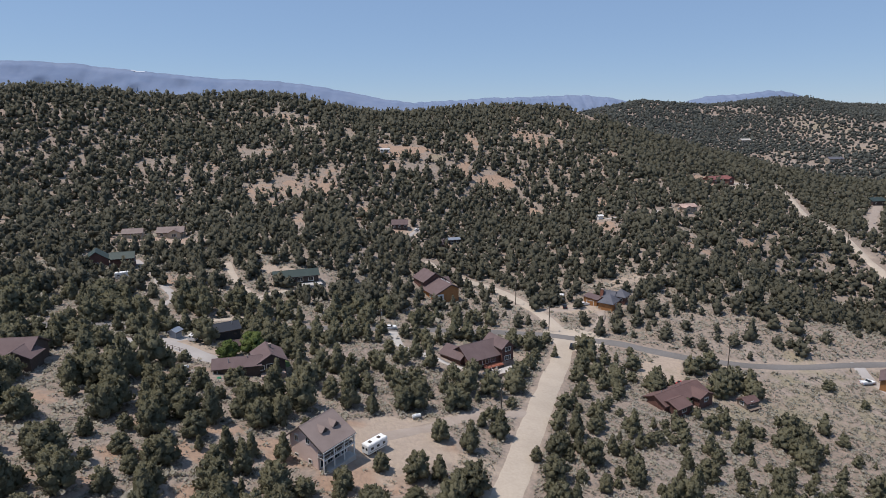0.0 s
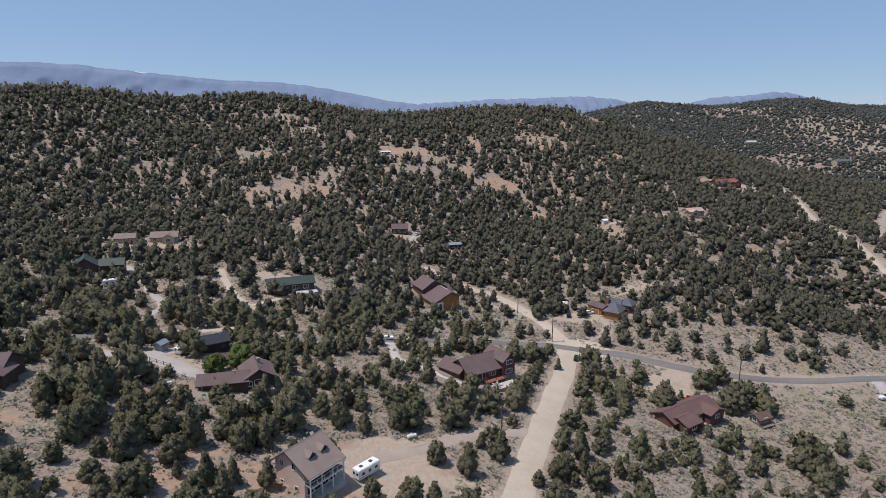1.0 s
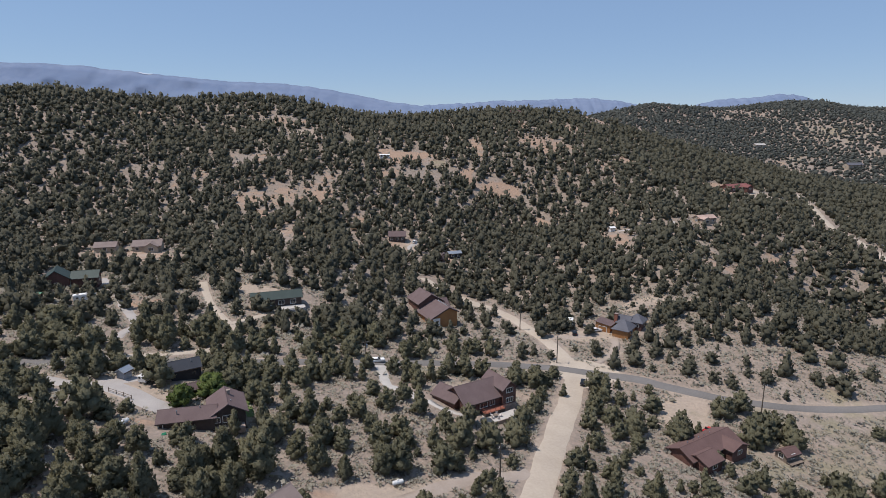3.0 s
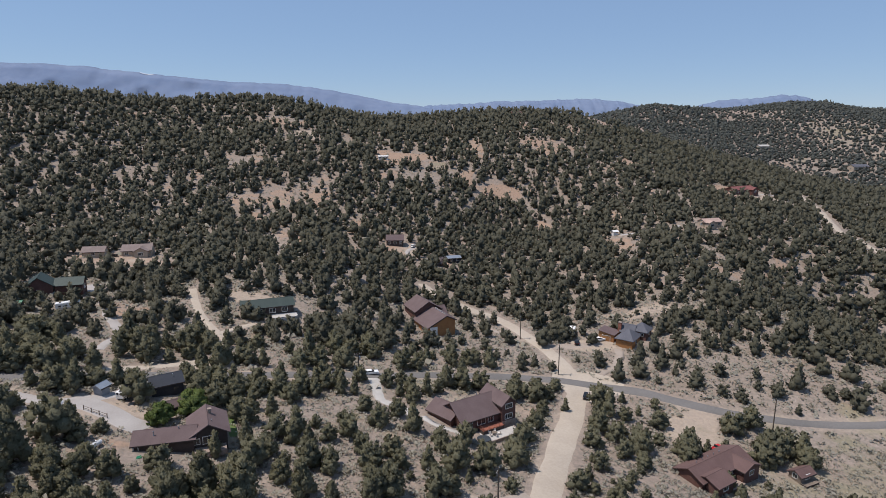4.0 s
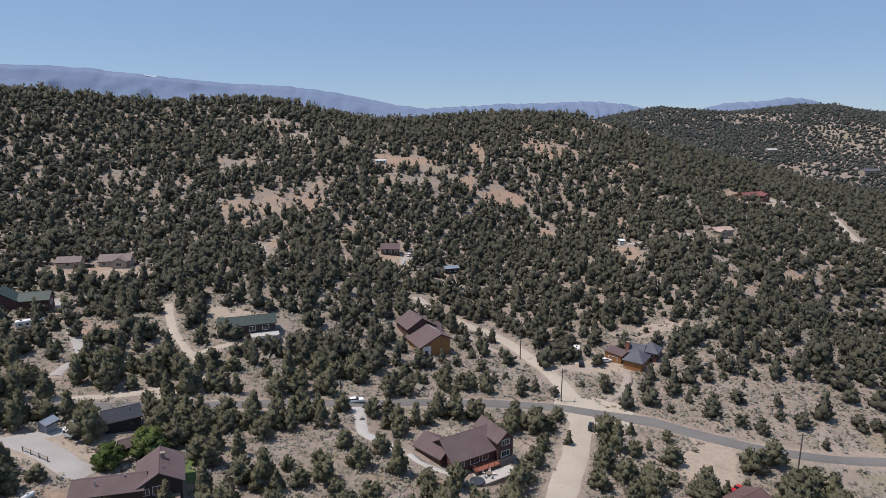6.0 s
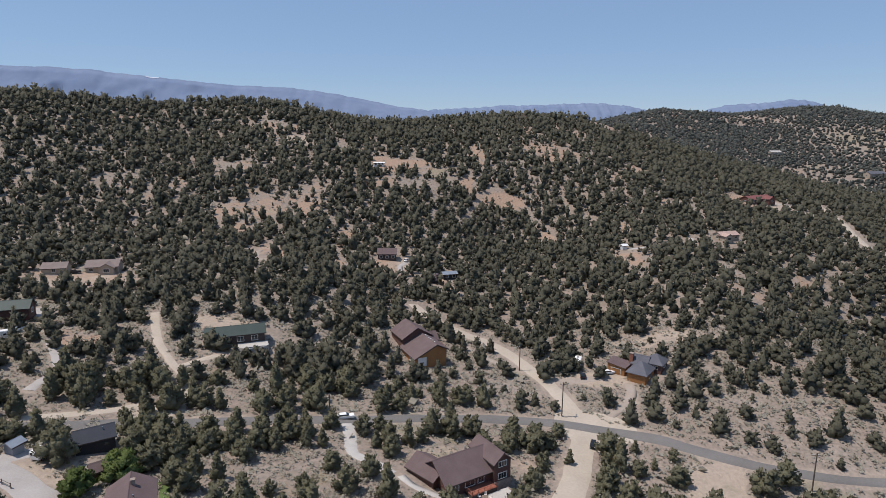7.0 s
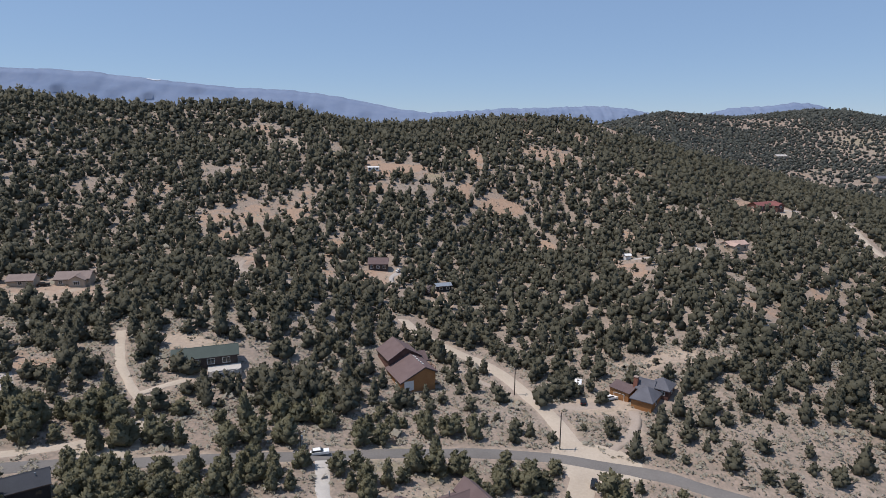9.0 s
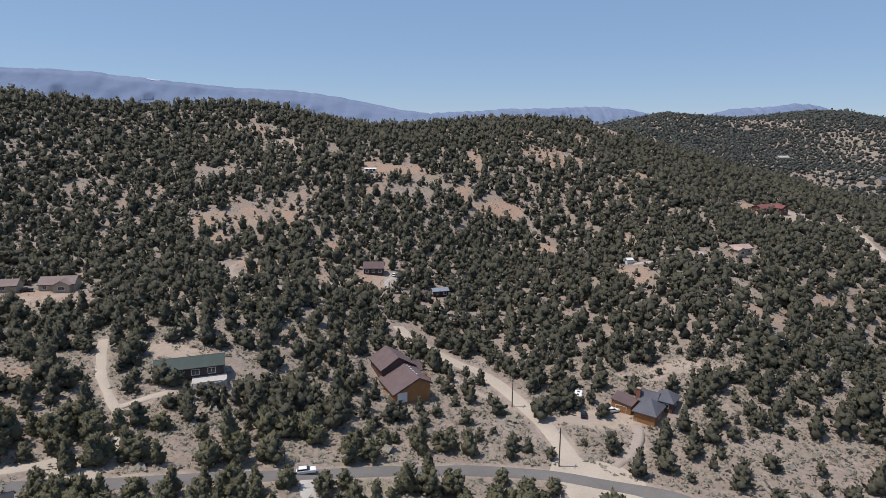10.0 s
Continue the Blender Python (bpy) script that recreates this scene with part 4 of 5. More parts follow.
scatter(84, 330, 5.0, 0.94)
scatter(330, 560, 4.9, 1.04)
scatter(560, 800, 5.4, 1.10)
spots = np.array(spots)

near_order = np.argsort(np.hypot(spots[:, 0] * 0.75 - 0, spots[:, 1]))
planted = spots[near_order[:300]]
beyond = spots[near_order[300:]]

VARIANTS = []
for k in range(8):
    r = np.random.default_rng(100 + k)
    cone = k % 3 == 1
    tall, wide = (5.9, 2.05) if cone else (4.7 + 0.22 * (k % 4), 2.35)
    VARIANTS.append((mesh_of_crown("crown", crown_arrays(r, tall, wide, 800, 0.46, cone, 22 if cone else 18 + k), M_LEAF), None, r, tall, wide, cone))
tree_models = []
for crown_me, _, r, tall, wide, cone in VARIANTS:
    base = new("juniper_tree")
    crown = new("crown", crown_me)
    crown.parent = base
    trunk = part("trunk", trunk_mesh(r, tall, wide), M_BARK, base)
    tree_models.append(tagged(base, "conical dark green pinyon pine on dry ground" if cone else "rounded dark grey-green juniper on dry ground", "tree", "junipers on the slope"))
for k, (x, y, s) in enumerate(planted):
    m = pose(x, y, hz(x, y) - 0.05, 0, 0, rng.uniform(0, 360))
    if k < len(tree_models):
        t_ = tree_models[k]
        t_.matrix_basis = m
    else:
        t_ = copy_thing(tree_models[int(rng.integers(len(tree_models)))], m)
    t_.scale = (s * rng.uniform(0.9, 1.1), s * rng.uniform(0.9, 1.1), s * rng.uniform(0.88, 1.15))


def woods(name, where, sprays, size, lobes, material, label, kinds=16):
    """Many trees as one mesh."""
    models = []
    for k in range(kinds):
        cone = k % 3 == 1
        models.append(crown_arrays(np.random.default_rng(300 + k + sprays * 17), 5.9 if cone else 4.9 + 0.12 * (k % 5), 2.0 if cone else 2.45, sprays, size, cone, lobes))
    V, Q, T_, N, n = [], [], [], [], 0
    zs = height(where[:, 0], where[:, 1])
    pick = rng.integers(kinds, size=len(where))
    turn = rng.uniform(0, math.tau, len(where))
    for k in range(kinds):
        sel = np.where(pick == k)[0]
        if not len(sel):
            continue
        v, q, t_, nn = models[k]
        c, s = np.cos(turn[sel])[:, None], np.sin(turn[sel])[:, None]
        sc = where[sel, 2][:, None]
        tall = sc * rng.uniform(0.85, 1.15, (len(sel), 1))
        W = np.stack([(v[:, 0] * c - v[:, 1] * s) * sc + where[sel, 0][:, None], (v[:, 0] * s + v[:, 1] * c) * sc + where[sel, 1][:, None], v[:, 2] * tall + zs[sel][:, None] - 0.1], -1)
        off = (np.arange(len(sel)) * len(v))[:, None, None] + n
        V.append(W.reshape(-1, 3))
        N.append(np.stack([nn[:, 0] * c - nn[:, 1] * s, nn[:, 0] * s + nn[:, 1] * c, nn[:, 2] + 0 * c], -1).reshape(-1, 3))
        Q.append((q[None] + off).reshape(-1, 4))
        T_.append((t_[None] + off).reshape(-1, 3))
        n += len(sel) * len(v)
    return tagged(new(name, array_mesh(name, np.concatenate(V), np.concatenate(Q), np.concatenate(T_), material, np.concatenate(N))), label, "woodland", kind="stuff")


far_y = beyond[:, 1] + 0.3 * np.abs(beyond[:, 0])
bank = np.array([(x + rng.uniform(-2.5, 2.5), y + rng.uniform(-2.5, 2.5), rng.uniform(0.6, 1.25)) for y in np.arange(-40, 84, 9) for x in np.arange(-80, 90, 9) if rng.random() < 0.6])
bank = np.array([p for p in bank if free(p[0], p[1], p[2] * 2.2)])
woods("woodland", bank, 30, 1.1, 6, M_WOODS, "juniper trees on the lower bank beside the dirt road")
woods("woodland", beyond[far_y < 245], 230, 0.62, 14, M_WOODS, "juniper and pinyon trees scattered through the valley")
woods("woodland", beyond[(far_y >= 245) & (far_y < 330)], 80, 0.85, 8, M_HILL_HAZED, "dense juniper and pinyon woodland in the valley")
woods("woodland", beyond[(far_y >= 330) & (far_y < 560)], 18, 1.1, 4, M_HILL_HAZED, "dense juniper woodland covering the hillside")
woods("woodland", beyond[far_y >= 560], 7, 1.3, 2, M_HILL_HAZED, "dense juniper woodland along the ridge")
spots = []
y = 800.0
while y < 1640:
    step = 6.1 + max(0, y - 1200) / 220
    x0, x1 = (40 if y < 830 else 0.17 * y), 0.8 * y + 40
    for x in np.arange(x0, x1, step):
        px, py = x + rng.uniform(-0.48, 0.48) * step, y + rng.uniform(-0.48, 0.48) * step
        if rng.random() < density(px, py):
            spots.append((px, py, (1.3 + max(0, y - 1100) / 2000) * rng.lognormal(0, 0.2)))
    y += step
woods("woodland", np.array(spots), 2, 1.8, 1, M_FAR_HAZED, "thin juniper woodland on the far hills")

# ---- sagebrush and low scrub ----
def scrub(count, y0, y1, seed, pieces, leaf, label):
    r = np.random.default_rng(seed)
    yy = y0 + (y1 - y0) * r.random(count) ** 0.8
    xx = 6 + (r.random(count) * 2 - 1) * (0.78 * yy + 10)
    ok = np.ones(count, bool)
    for line, w in LINES:
        for p in line[::1]:
            ok &= (xx - p[0]) ** 2 + (yy - p[1]) ** 2 > (w - 0.1) ** 2
    for x, y, rad in KEEP:
        ok &= (xx - x) ** 2 + (yy - y) ** 2 > (rad * 0.8) ** 2
    for a, b, w, h, _, earth, pad, grass in OPEN_HILL + OPEN_MID + OPEN_VALLEY + OPEN_CABIN + OPEN_BANK + OPEN_YARDS:
        ok &= ~((((xx - a) / w) ** 2 + ((yy - b) / h) ** 2 < 1) & (r.random(count) < max(pad, earth * (0.8 if b < 300 else 0.3))))
    xx, yy = xx[ok], yy[ok]
    n = len(xx)
    zz = height(xx, yy)
    size = 0.52 * r.lognormal(0, 0.42, n)
    V, Q, N = [], [], []
    for k in range(pieces):
        a = r.uniform(0, math.tau, n)
        lean = r.uniform(0.2, 0.9, n)
        c = np.stack([xx + size * r.normal(0, 0.5, n), yy + size * r.normal(0, 0.5, n), zz + size * r.uniform(0.2, 0.75, n)], -1)
        u = np.stack([np.cos(a), np.sin(a), np.zeros(n)], -1) * size[:, None] * leaf
        v = np.stack([-np.sin(a) * lean, np.cos(a) * lean, np.sqrt(1 - lean ** 2)], -1) * size[:, None] * leaf * 0.75
        V.append(np.stack([c - u, c - v, c + u, c + v], 1))
        up = np.array((0, 0, 1.2)) + r.normal(0, 0.45, (n, 3))
        N.append(np.repeat(up / np.linalg.norm(up, axis=1)[:, None], 4, axis=0))
        Q.append(np.arange(n * 4).reshape(-1, 4) + k * n * 4)
    V = np.concatenate(V).reshape(-1, 3)
    return tagged(new("sagebrush", array_mesh("sagebrush", V, np.concatenate(Q), np.zeros((0, 3)), M_SAGE, np.concatenate(N))), label, "scrub", kind="stuff")


scrub(20000, 85, 200, 5, 9, 0.42, "low grey-green sagebrush on dry soil")
scrub(28000, 200, 300, 7, 3, 0.68, "low grey-green sagebrush along the asphalt road")
scrub(15000, 300, 640, 6, 2, 1.0, "sparse grey-green sagebrush on the hillside")

# ---- buildings ----
def base_at(name, x, y, turn, z=None, label="", category="house", group=""):
    b = new(name)
    b.matrix_basis = pose(x, y, hz(x, y) if z is None else z, 0, 0, turn)
    return tagged(b, label, category, group)


def frame_of(cx, cy, turn):
    return pose(cx, cy, 0, 0, 0, turn)


def gable_block(house, cx, cy, length, width, eave, ridge, wall, roof, turn=0, over=0.5, base=-2.5):
    """Walls and a gabled roof; the ridge runs along the block's own x."""
    m = frame_of(cx, cy, turn)
    w, l = width / 2, length / 2
    slope = (ridge - eave) / w
    part("wall", made(prism, [(-w, base), (w, base), (w, eave), (0, ridge), (-w, eave)], -l, l, m), wall, house)
    y1, z1, t = w + over, eave - slope * over, 0.24
    part("roof", made(prism, [(-y1, z1 + 0.02), (0, ridge + 0.02), (y1, z1 + 0.02), (y1, z1 + t), (0, ridge + t + 0.04), (-y1, z1 + t)], -l - over, l + over, m), roof, house)
    cap = bmesh.new()
    prism(cap, [(-0.22, ridge + t - 0.1), (0.22, ridge + t - 0.1), (0, ridge + t + 0.12)], -l - over, l + over, m)
    part("ridge_cap", cap, roof, house)
    for s in (-1, 1):
        part("fascia", made(box, -l - over, l + over, s * (y1 + 0.02) - 0.03, s * (y1 + 0.02) + 0.03, z1 - 0.05, z1 + t - 0.03, m), M_WALL_DARK, house)
    return m


def hip_block(house, cx, cy, length, width, eave, ridge, wall, roof, turn=0, over=0.55, base=-2.5):
    m = frame_of(cx, cy, turn)
    l, w = length / 2, width / 2
    part("wall", made(box, -l, l, -w, w, base, eave, m), wall, house)
    bm = bmesh.new()
    a, b, t = l + over, w + over, 0.22
    k = max(0.15, l - w)
    lower = [bm.verts.new(m @ Vector(p)) for p in ((-a, -b, eave), (a, -b, eave), (a, b, eave), (-a, b, eave))]
    upper = [bm.verts.new(m @ Vector(p)) for p in ((-a, -b, eave + t), (a, -b, eave + t), (a, b, eave + t), (-a, b, eave + t))]
    tops = [bm.verts.new(m @ Vector(p)) for p in ((-k, 0, ridge), (k, 0, ridge))]
    bm.faces.new(lower[::-1])
    for i in range(4):
        bm.faces.new([lower[i], lower[(i + 1) % 4], upper[(i + 1) % 4], upper[i]])
    bm.faces.new([upper[0], upper[1], tops[1], tops[0]])
    bm.faces.new([upper[1], upper[2], tops[1]])
    bm.faces.new([upper[2], upper[3], tops[0], tops[1]])
    bm.faces.new([upper[3], upper[0], tops[0]])
    part("roof", bm, roof, house)
    return m


def shed_block(house, cx, cy, length, width, low, high, wall, roof, turn=0, over=0.35, base=-2.0):
    """A block with one roof slope, low at its -y side."""
    m = frame_of(cx, cy, turn)
    l, w = length / 2, width / 2
    s = (high - low) / width
    part("wall", made(prism, [(-w, base), (w, base), (w, high), (-w, low)], -l, l, m), wall, house)
    part("roof", made(prism, [(-w - over, low - s * over + 0.02), (w + over, high + s * over + 0.02), (w + over, high + s * over + 0.2), (-w - over, low - s * over + 0.2)], -l - over, l + over, m), roof, house)
    return m


def frame_ring(bm, x0, x1, z0, z1, t, y0, y1, m):
    """A rectangular frame of thickness t."""
    loops = []
    for k in (0, t):
        for y in (y0, y1):
            loops.append([bm.verts.new(m @ Vector(p)) for p in ((x0 + k, y, z0 + k), (x1 - k, y, z0 + k), (x1 - k, y, z1 - k), (x0 + k, y, z1 - k))])
    outer_front, outer_back, inner_front, inner_back = loops
    for a, c in ((outer_front, inner_front), (inner_front, inner_back), (inner_back, outer_back), (outer_back, outer_front)):
        for k in range(4):
            bm.faces.new([a[k], a[(k + 1) % 4], c[(k + 1) % 4], c[k]])


def opening(house, m, side, u, half, z, w, h, trim=None, name="window", fill=None, bars=1):
    """A window or door on a block's side: 'front' is -y, 'back' +y, 'left' -x, 'right' +x; half: the wall's distance from the block's middle."""
    turn = {"front": 0, "back": 180, "left": -90, "right": 90}[side]
    f = m @ pose(0, 0, 0, 0, 0, turn) @ pose(u, -half, z)
    b = 0.13
    win = part(name, made(frame_ring, -w / 2 - b, w / 2 + b, -b, h + b, b, -0.09, 0.06, f), trim or M_TRIM, house)
    for k in range(1, bars + 1):
        c = -w / 2 + w * k / (bars + 1)
        part("mullion", made(box, c - 0.03, c + 0.03, -0.07, 0.05, 0.002, h - 0.002, f), trim or M_TRIM, win)
    part("pane" if fill is None else "panel", made(box, -w / 2, w / 2, -0.03, 0.04, 0, h, f), fill or M_GLASS, win)
    return win


def garage_door(house, m, side, u, half, z, w, h, mat_):
    turn = {"front": 0, "back": 180, "left": -90, "right": 90}[side]
    f = m @ pose(0, 0, 0, 0, 0, turn) @ pose(u, -half, z)
    ring_ = bmesh.new()
    arch = [(-w / 2 - 0.15, 0), (-w / 2, 0), (-w / 2, h), (w / 2, h), (w / 2, 0), (w / 2 + 0.15, 0), (w / 2 + 0.15, h + 0.15), (-w / 2 - 0.15, h + 0.15)]
    rims = [[ring_.verts.new(f @ Vector((x, y, z_))) for x, z_ in arch] for y in (-0.1, 0.05)]
    for k in range(8):
        ring_.faces.new([rims[0][k], rims[1][k], rims[1][(k + 1) % 8], rims[0][(k + 1) % 8]])
    ring_.faces.new(rims[0])
    ring_.faces.new(rims[1][::-1])
    door = part("garage_door", ring_, M_TRIM, house)
    for k in range(4):
        part("panel", made(box, -w / 2, w / 2, -0.05, 0.03, h * k / 4 + 0.015, h * (k + 1) / 4 - 0.015, f), mat_, door)


def chimney(house, x, y, z0, z1, w, mat_):
    c = part("chimney", made(box, x - w / 2, x + w / 2, y - w / 2, y + w / 2, z0, z1), mat_, house)
    part("chimney_cap", made(box, x - w / 2 - 0.1, x + w / 2 + 0.1, y - w / 2 - 0.1, y + w / 2 + 0.1, z1, z1 + 0.15), M_STONE, c)


def vent(house, x, y, z0, z1):
    part("roof_vent", made(tube, (x, y, z0), (x, y, z1), 0.12, 0.12, 8), M_METAL, house)


def railing(house, pts, z, mat_):
    for (xa, ya), (xb, yb) in zip(pts, pts[1:]):
        d = Vector((xb - xa, yb - ya, 0))
        n = max(1, int(d.length / 1.6))
        rail = bmesh.new()
        m = pose(xa, ya, z, 0, 0, math.degrees(math.atan2(d.y, d.x)))
        box(rail, 0, d.length, -0.05, 0.05, 0.92, 1.0, m)
        box(rail, 0, d.length, -0.03, 0.03, 0.15, 0.22, m)
        part("rail", rail, mat_, house)
        for k in range(n + 1):
            part("baluster_post", made(box, d.length * k / n - 0.05, d.length * k / n + 0.05, -0.05, 0.05, 0, 1.05, m), mat_, house)


def deck(house, x0, x1, y0, y1, z, mat_, boards=0.3):
    bm = bmesh.new()
    k = x0
    while k < x1 - 0.02:
        box(bm, k, min(k + boards - 0.02, x1), y0, y1, z - 0.08, z)
        k += boards
    d = part("deck", bm, mat_, house)
    part("deck_skirt", made(box, x0 + 0.05, x1 - 0.05, y0 + 0.05, y1 - 0.05, z - 2.5, z - 0.1), M_WALL_DARK, d)


# two-storey house with dormers and a porch
h = base_at("house", -27.9, 123.0, 56, 11.0, "two-storey taupe house with dormers above a lower drive")
m = frame_of(0, 0, 0)
part("wall", made(prism, [(-4.3, -2.5), (4.3, -2.5), (4.3, 6.0), (0.6, 8.8), (-4.3, 6.1)], -4.6, 4.6), M_WALL_PINK, h)
part("roof", made(prism, [(-6.5, 4.9), (0.6, 8.85), (5.0, 5.5), (5.0, 5.74), (0.6, 9.12), (-6.5, 5.14)], -5.3, 5.2), M_ROOF_TAN, h)
part("ridge_cap", made(prism, [(0.36, 9.0), (0.84, 9.0), (0.6, 9.24)], -5.3, 5.2), M_ROOF_TAN, h)
for s in (-5.33, 5.17):  # dark barge boards along the gables
    part("barge_board", made(prism, [(-6.5, 4.72), (0.6, 8.68), (5.0, 5.32), (5.0, 5.6), (0.6, 8.98), (-6.5, 5.0)], s, s + 0.06), M_WALL_DARK, h)
part("gutter", made(box, -5.3, 5.2, -6.6, -6.48, 4.86, 5.0), M_TRIM, h)
for u, z in ((-2.2, 5.0), (1.3, 5.3)):
    opening(h, m, "left", u, 4.6, z, 0.9, 1.4)
opening(h, m, "left", -2.4, 4.6, 0.9, 0.9, 0.9, bars=0)
opening(h, m, "left", 1.9, 4.6, 0.9, 0.8, 0.8, bars=0)
for u in (-3.2, -1.1, 1.1, 3.2):
    opening(h, m, "front", u, 4.3, 3.3, 1.5, 1.7)
    opening(h, m, "front", u, 4.3, 0.3, 1.5, 2.0)
porch = part("porch_floor", made(box, -4.7, 4.9, -6.2, -4.3, 2.72, 2.9), M_WOOD, h)
part("rim_board", made(box, -4.72, 4.92, -6.26, -6.2, 2.6, 2.94), M_TRIM, porch)
part("porch_slab", made(box, -4.8, 4.9, -6.6, -4.3, -2.2, -0.05), M_CONCRETE, h)
railing(h, [(-4.65, -4.4), (-4.65, -6.1), (4.8, -6.1), (4.8, -4.4)], 2.9, M_TRIM)
for u in (-4.65, -1.5, 1.6, 4.8):
    part("post", made(box, u - 0.11, u + 0.11, -6.2, -5.98, -0.4, 5.1), M_TRIM, h)
for u in (-1.2, 2.2):  # dormers on the drive side
    d_ = part("dormer", made(prism, [(-0.75, 5.9), (0.75, 5.9), (0.75, 7.5), (0, 8.15), (-0.75, 7.5)], -3.1, -0.6, pose(u, 0, 0, 0, 0, 90)), M_WALL_DARK, h)
    part("dormer_roof", made(prism, [(-1.1, 7.2), (0, 8.2), (1.1, 7.2), (1.1, 7.36), (0, 8.38), (-1.1, 7.36)], -3.4, 0.2, pose(u, 0, 0, 0, 0, 90)), M_ROOF_TAN, d_)
    opening(h, m, "front", u, 3.12, 6.75, 0.8, 0.7, M_WALL_DARK, bars=0)
vent(h, 3.4, 1.0, 8.0, 9.3)

# long dark-red lodge with a deck and a taller gabled end
h = base_at("house", 12.2, 193.2, 33, 4.6, "dark red log lodge with brown shingle roofs and a deck")
m = gable_block(h, -0.5, 0, 14.0, 10.5, 3.2, 6.6, M_WALL_LOG, M_ROOF_BROWN, over=0.7)
opening(h, m, "left", -2.6, 7.0, 0.9, 1.6, 1.4)
for u, w in ((-4.6, 1.8), (-0.5, 2.6), (2.6, 1.6)):
    opening(h, m, "front", u, 5.25, 0.9, w, 1.5)
m2 = gable_block(h, -6.6, 3.2, 9.0, 7.4, 3.0, 5.2, M_WALL_LOG, M_ROOF_BROWN, turn=-76)
m3 = gable_block(h, 7.4, -1.6, 10.0, 4.8, 5.4, 7.4, M_WALL_LOG, M_ROOF_BROWN, turn=90)
opening(h, m3, "left", 0, 5.0, 4.1, 2.2, 1.3, bars=2)
opening(h, m3, "left", 0, 5.0, 1.0, 2.4, 1.4, bars=2)
opening(h, m3, "front", 1.5, 2.4, 1.2, 1.2, 1.2)
part("stone_skirt", made(box, 4.95, 9.85, -6.85, -6.6, -2.0, 0.5), M_STONE, h)
deck(h, -2.4, 4.8, -8.2, -5.3, 0.35, M_DECK)
railing(h, [(-2.3, -6.2), (-2.3, -8.1), (4.7, -8.1)], 0.35, M_DECK)
vent(h, 2.0, 1.5, 5.6, 7.0)
patio = bmesh.new()
box(patio, -4.6, 7.6, -12.0, -8.3, -2.6, -0.62)
box(patio, -4.6, -2.5, -8.3, -5.4, -2.2, -0.64)
part("patio", patio, M_CONCRETE, h, "pale concrete patio")
kerb = bmesh.new()
box(kerb, -4.9, 7.9, -12.3, -12.0, -3.2, -0.5)
box(kerb, 7.6, 7.9, -12.0, -8.0, -3.2, -0.5)
part("retaining_wall", kerb, M_STONE, h, "low field-stone retaining wall")

# L-shaped brown-roofed house with an attached garage wing
h = base_at("house", -49.6, 160.2, -65, 16.9, "long brown-roofed house with a garage wing and gravel yard")
m = gable_block(h, 0, 0, 9.6, 7.6, 2.8, 5.0, M_WALL_DARK, M_ROOF_BROWN, over=0.7)
opening(h, m, "right", 0, 4.8, 0.6, 2.6, 1.6, bars=2)
opening(h, m, "right", -2.6, 4.8, 0.8, 1.2, 1.2)
m2 = gable_block(h, 1.4, -8.6, 12.0, 6.0, 2.7, 4.2, M_WALL_DARK, M_ROOF_BROWN, turn=80, over=0.6)
garage_door(h, m2, "front", -3.6, 3.0, 0, 2.8, 2.2, M_WALL_DARK)
part("end_trim", made(box, -6.2, -5.95, -3.1, -2.9, -0.5, 2.5, m2), M_TRIM, h)
chimney(h, -1.0, 0.6, 4.2, 5.9, 0.7, M_STONE)
for x, y in ((3.0, 0.8), (2.4, -6.0), (2.6, -11.0)):
    vent(h, x, y, 4.0 if y > 0 else 3.2, 5.2 if y > 0 else 4.7)
part("terrace", made(box, 4.9, 7.6, -3.2, 3.4, -1.5, -0.05), M_STONE, h)

# charcoal workshop
h = base_at("shed", -69.7, 181.7, 35, 17.3, "charcoal workshop with a dark metal roof behind the yard", "shed")
m = gable_block(h, 0.3, 0, 7.6, 5.6, 3.0, 4.7, M_WALL_BLACK, M_ROOF_NAVY, over=0.4)
garage_door(h, m, "left", 0, 3.8, 0, 2.8, 2.3, M_WALL_BLACK)
opening(h, m, "front", 2.0, 2.8, 1.2, 1.0, 0.8, M_WALL_BLACK)
vent(h, 2.0, -1.0, 4.0, 5.0)

# reddish-brown ranch house by the asphalt road
h = base_at("house", 77.0, 184.0, 33, -5.8, "red-brown ranch house with low gabled wings")
m = gable_block(h, 0, 0, 21.0, 8.0, 2.7, 4.5, M_WALL_LOG, M_ROOF_RED, over=0.7)
m2 = gable_block(h, -6.0, -4.2, 6.5, 7.0, 2.6, 3.9, M_WALL_LOG, M_ROOF_RED)
m3 = gable_block(h, 6.5, -4.0, 6.0, 7.0, 2.7, 4.0, M_WALL_LOG, M_ROOF_RED, turn=90)
for u in (-2.5, 0.5, 2.6):
    opening(h, m, "front", u, 4.0, 0.8, 1.4, 1.3)
opening(h, m2, "front", 0, 3.5, 0.9, 1.8, 1.2)
opening(h, m3, "left", 0, 3.0, 0.9, 1.8, 1.2)
for x in (-6, -3.5, -1, 1.5, 4):
    vent(h, x, 1.2, 4.0, 4.7)
part("terrace", made(box, -3.5, 3.2, -7.6, -4.5, -2.0, -0.35), M_STONE, h)
deck(h, 10.7, 14.0, -3.8, -0.2, 0.25, M_WALL_TAN)

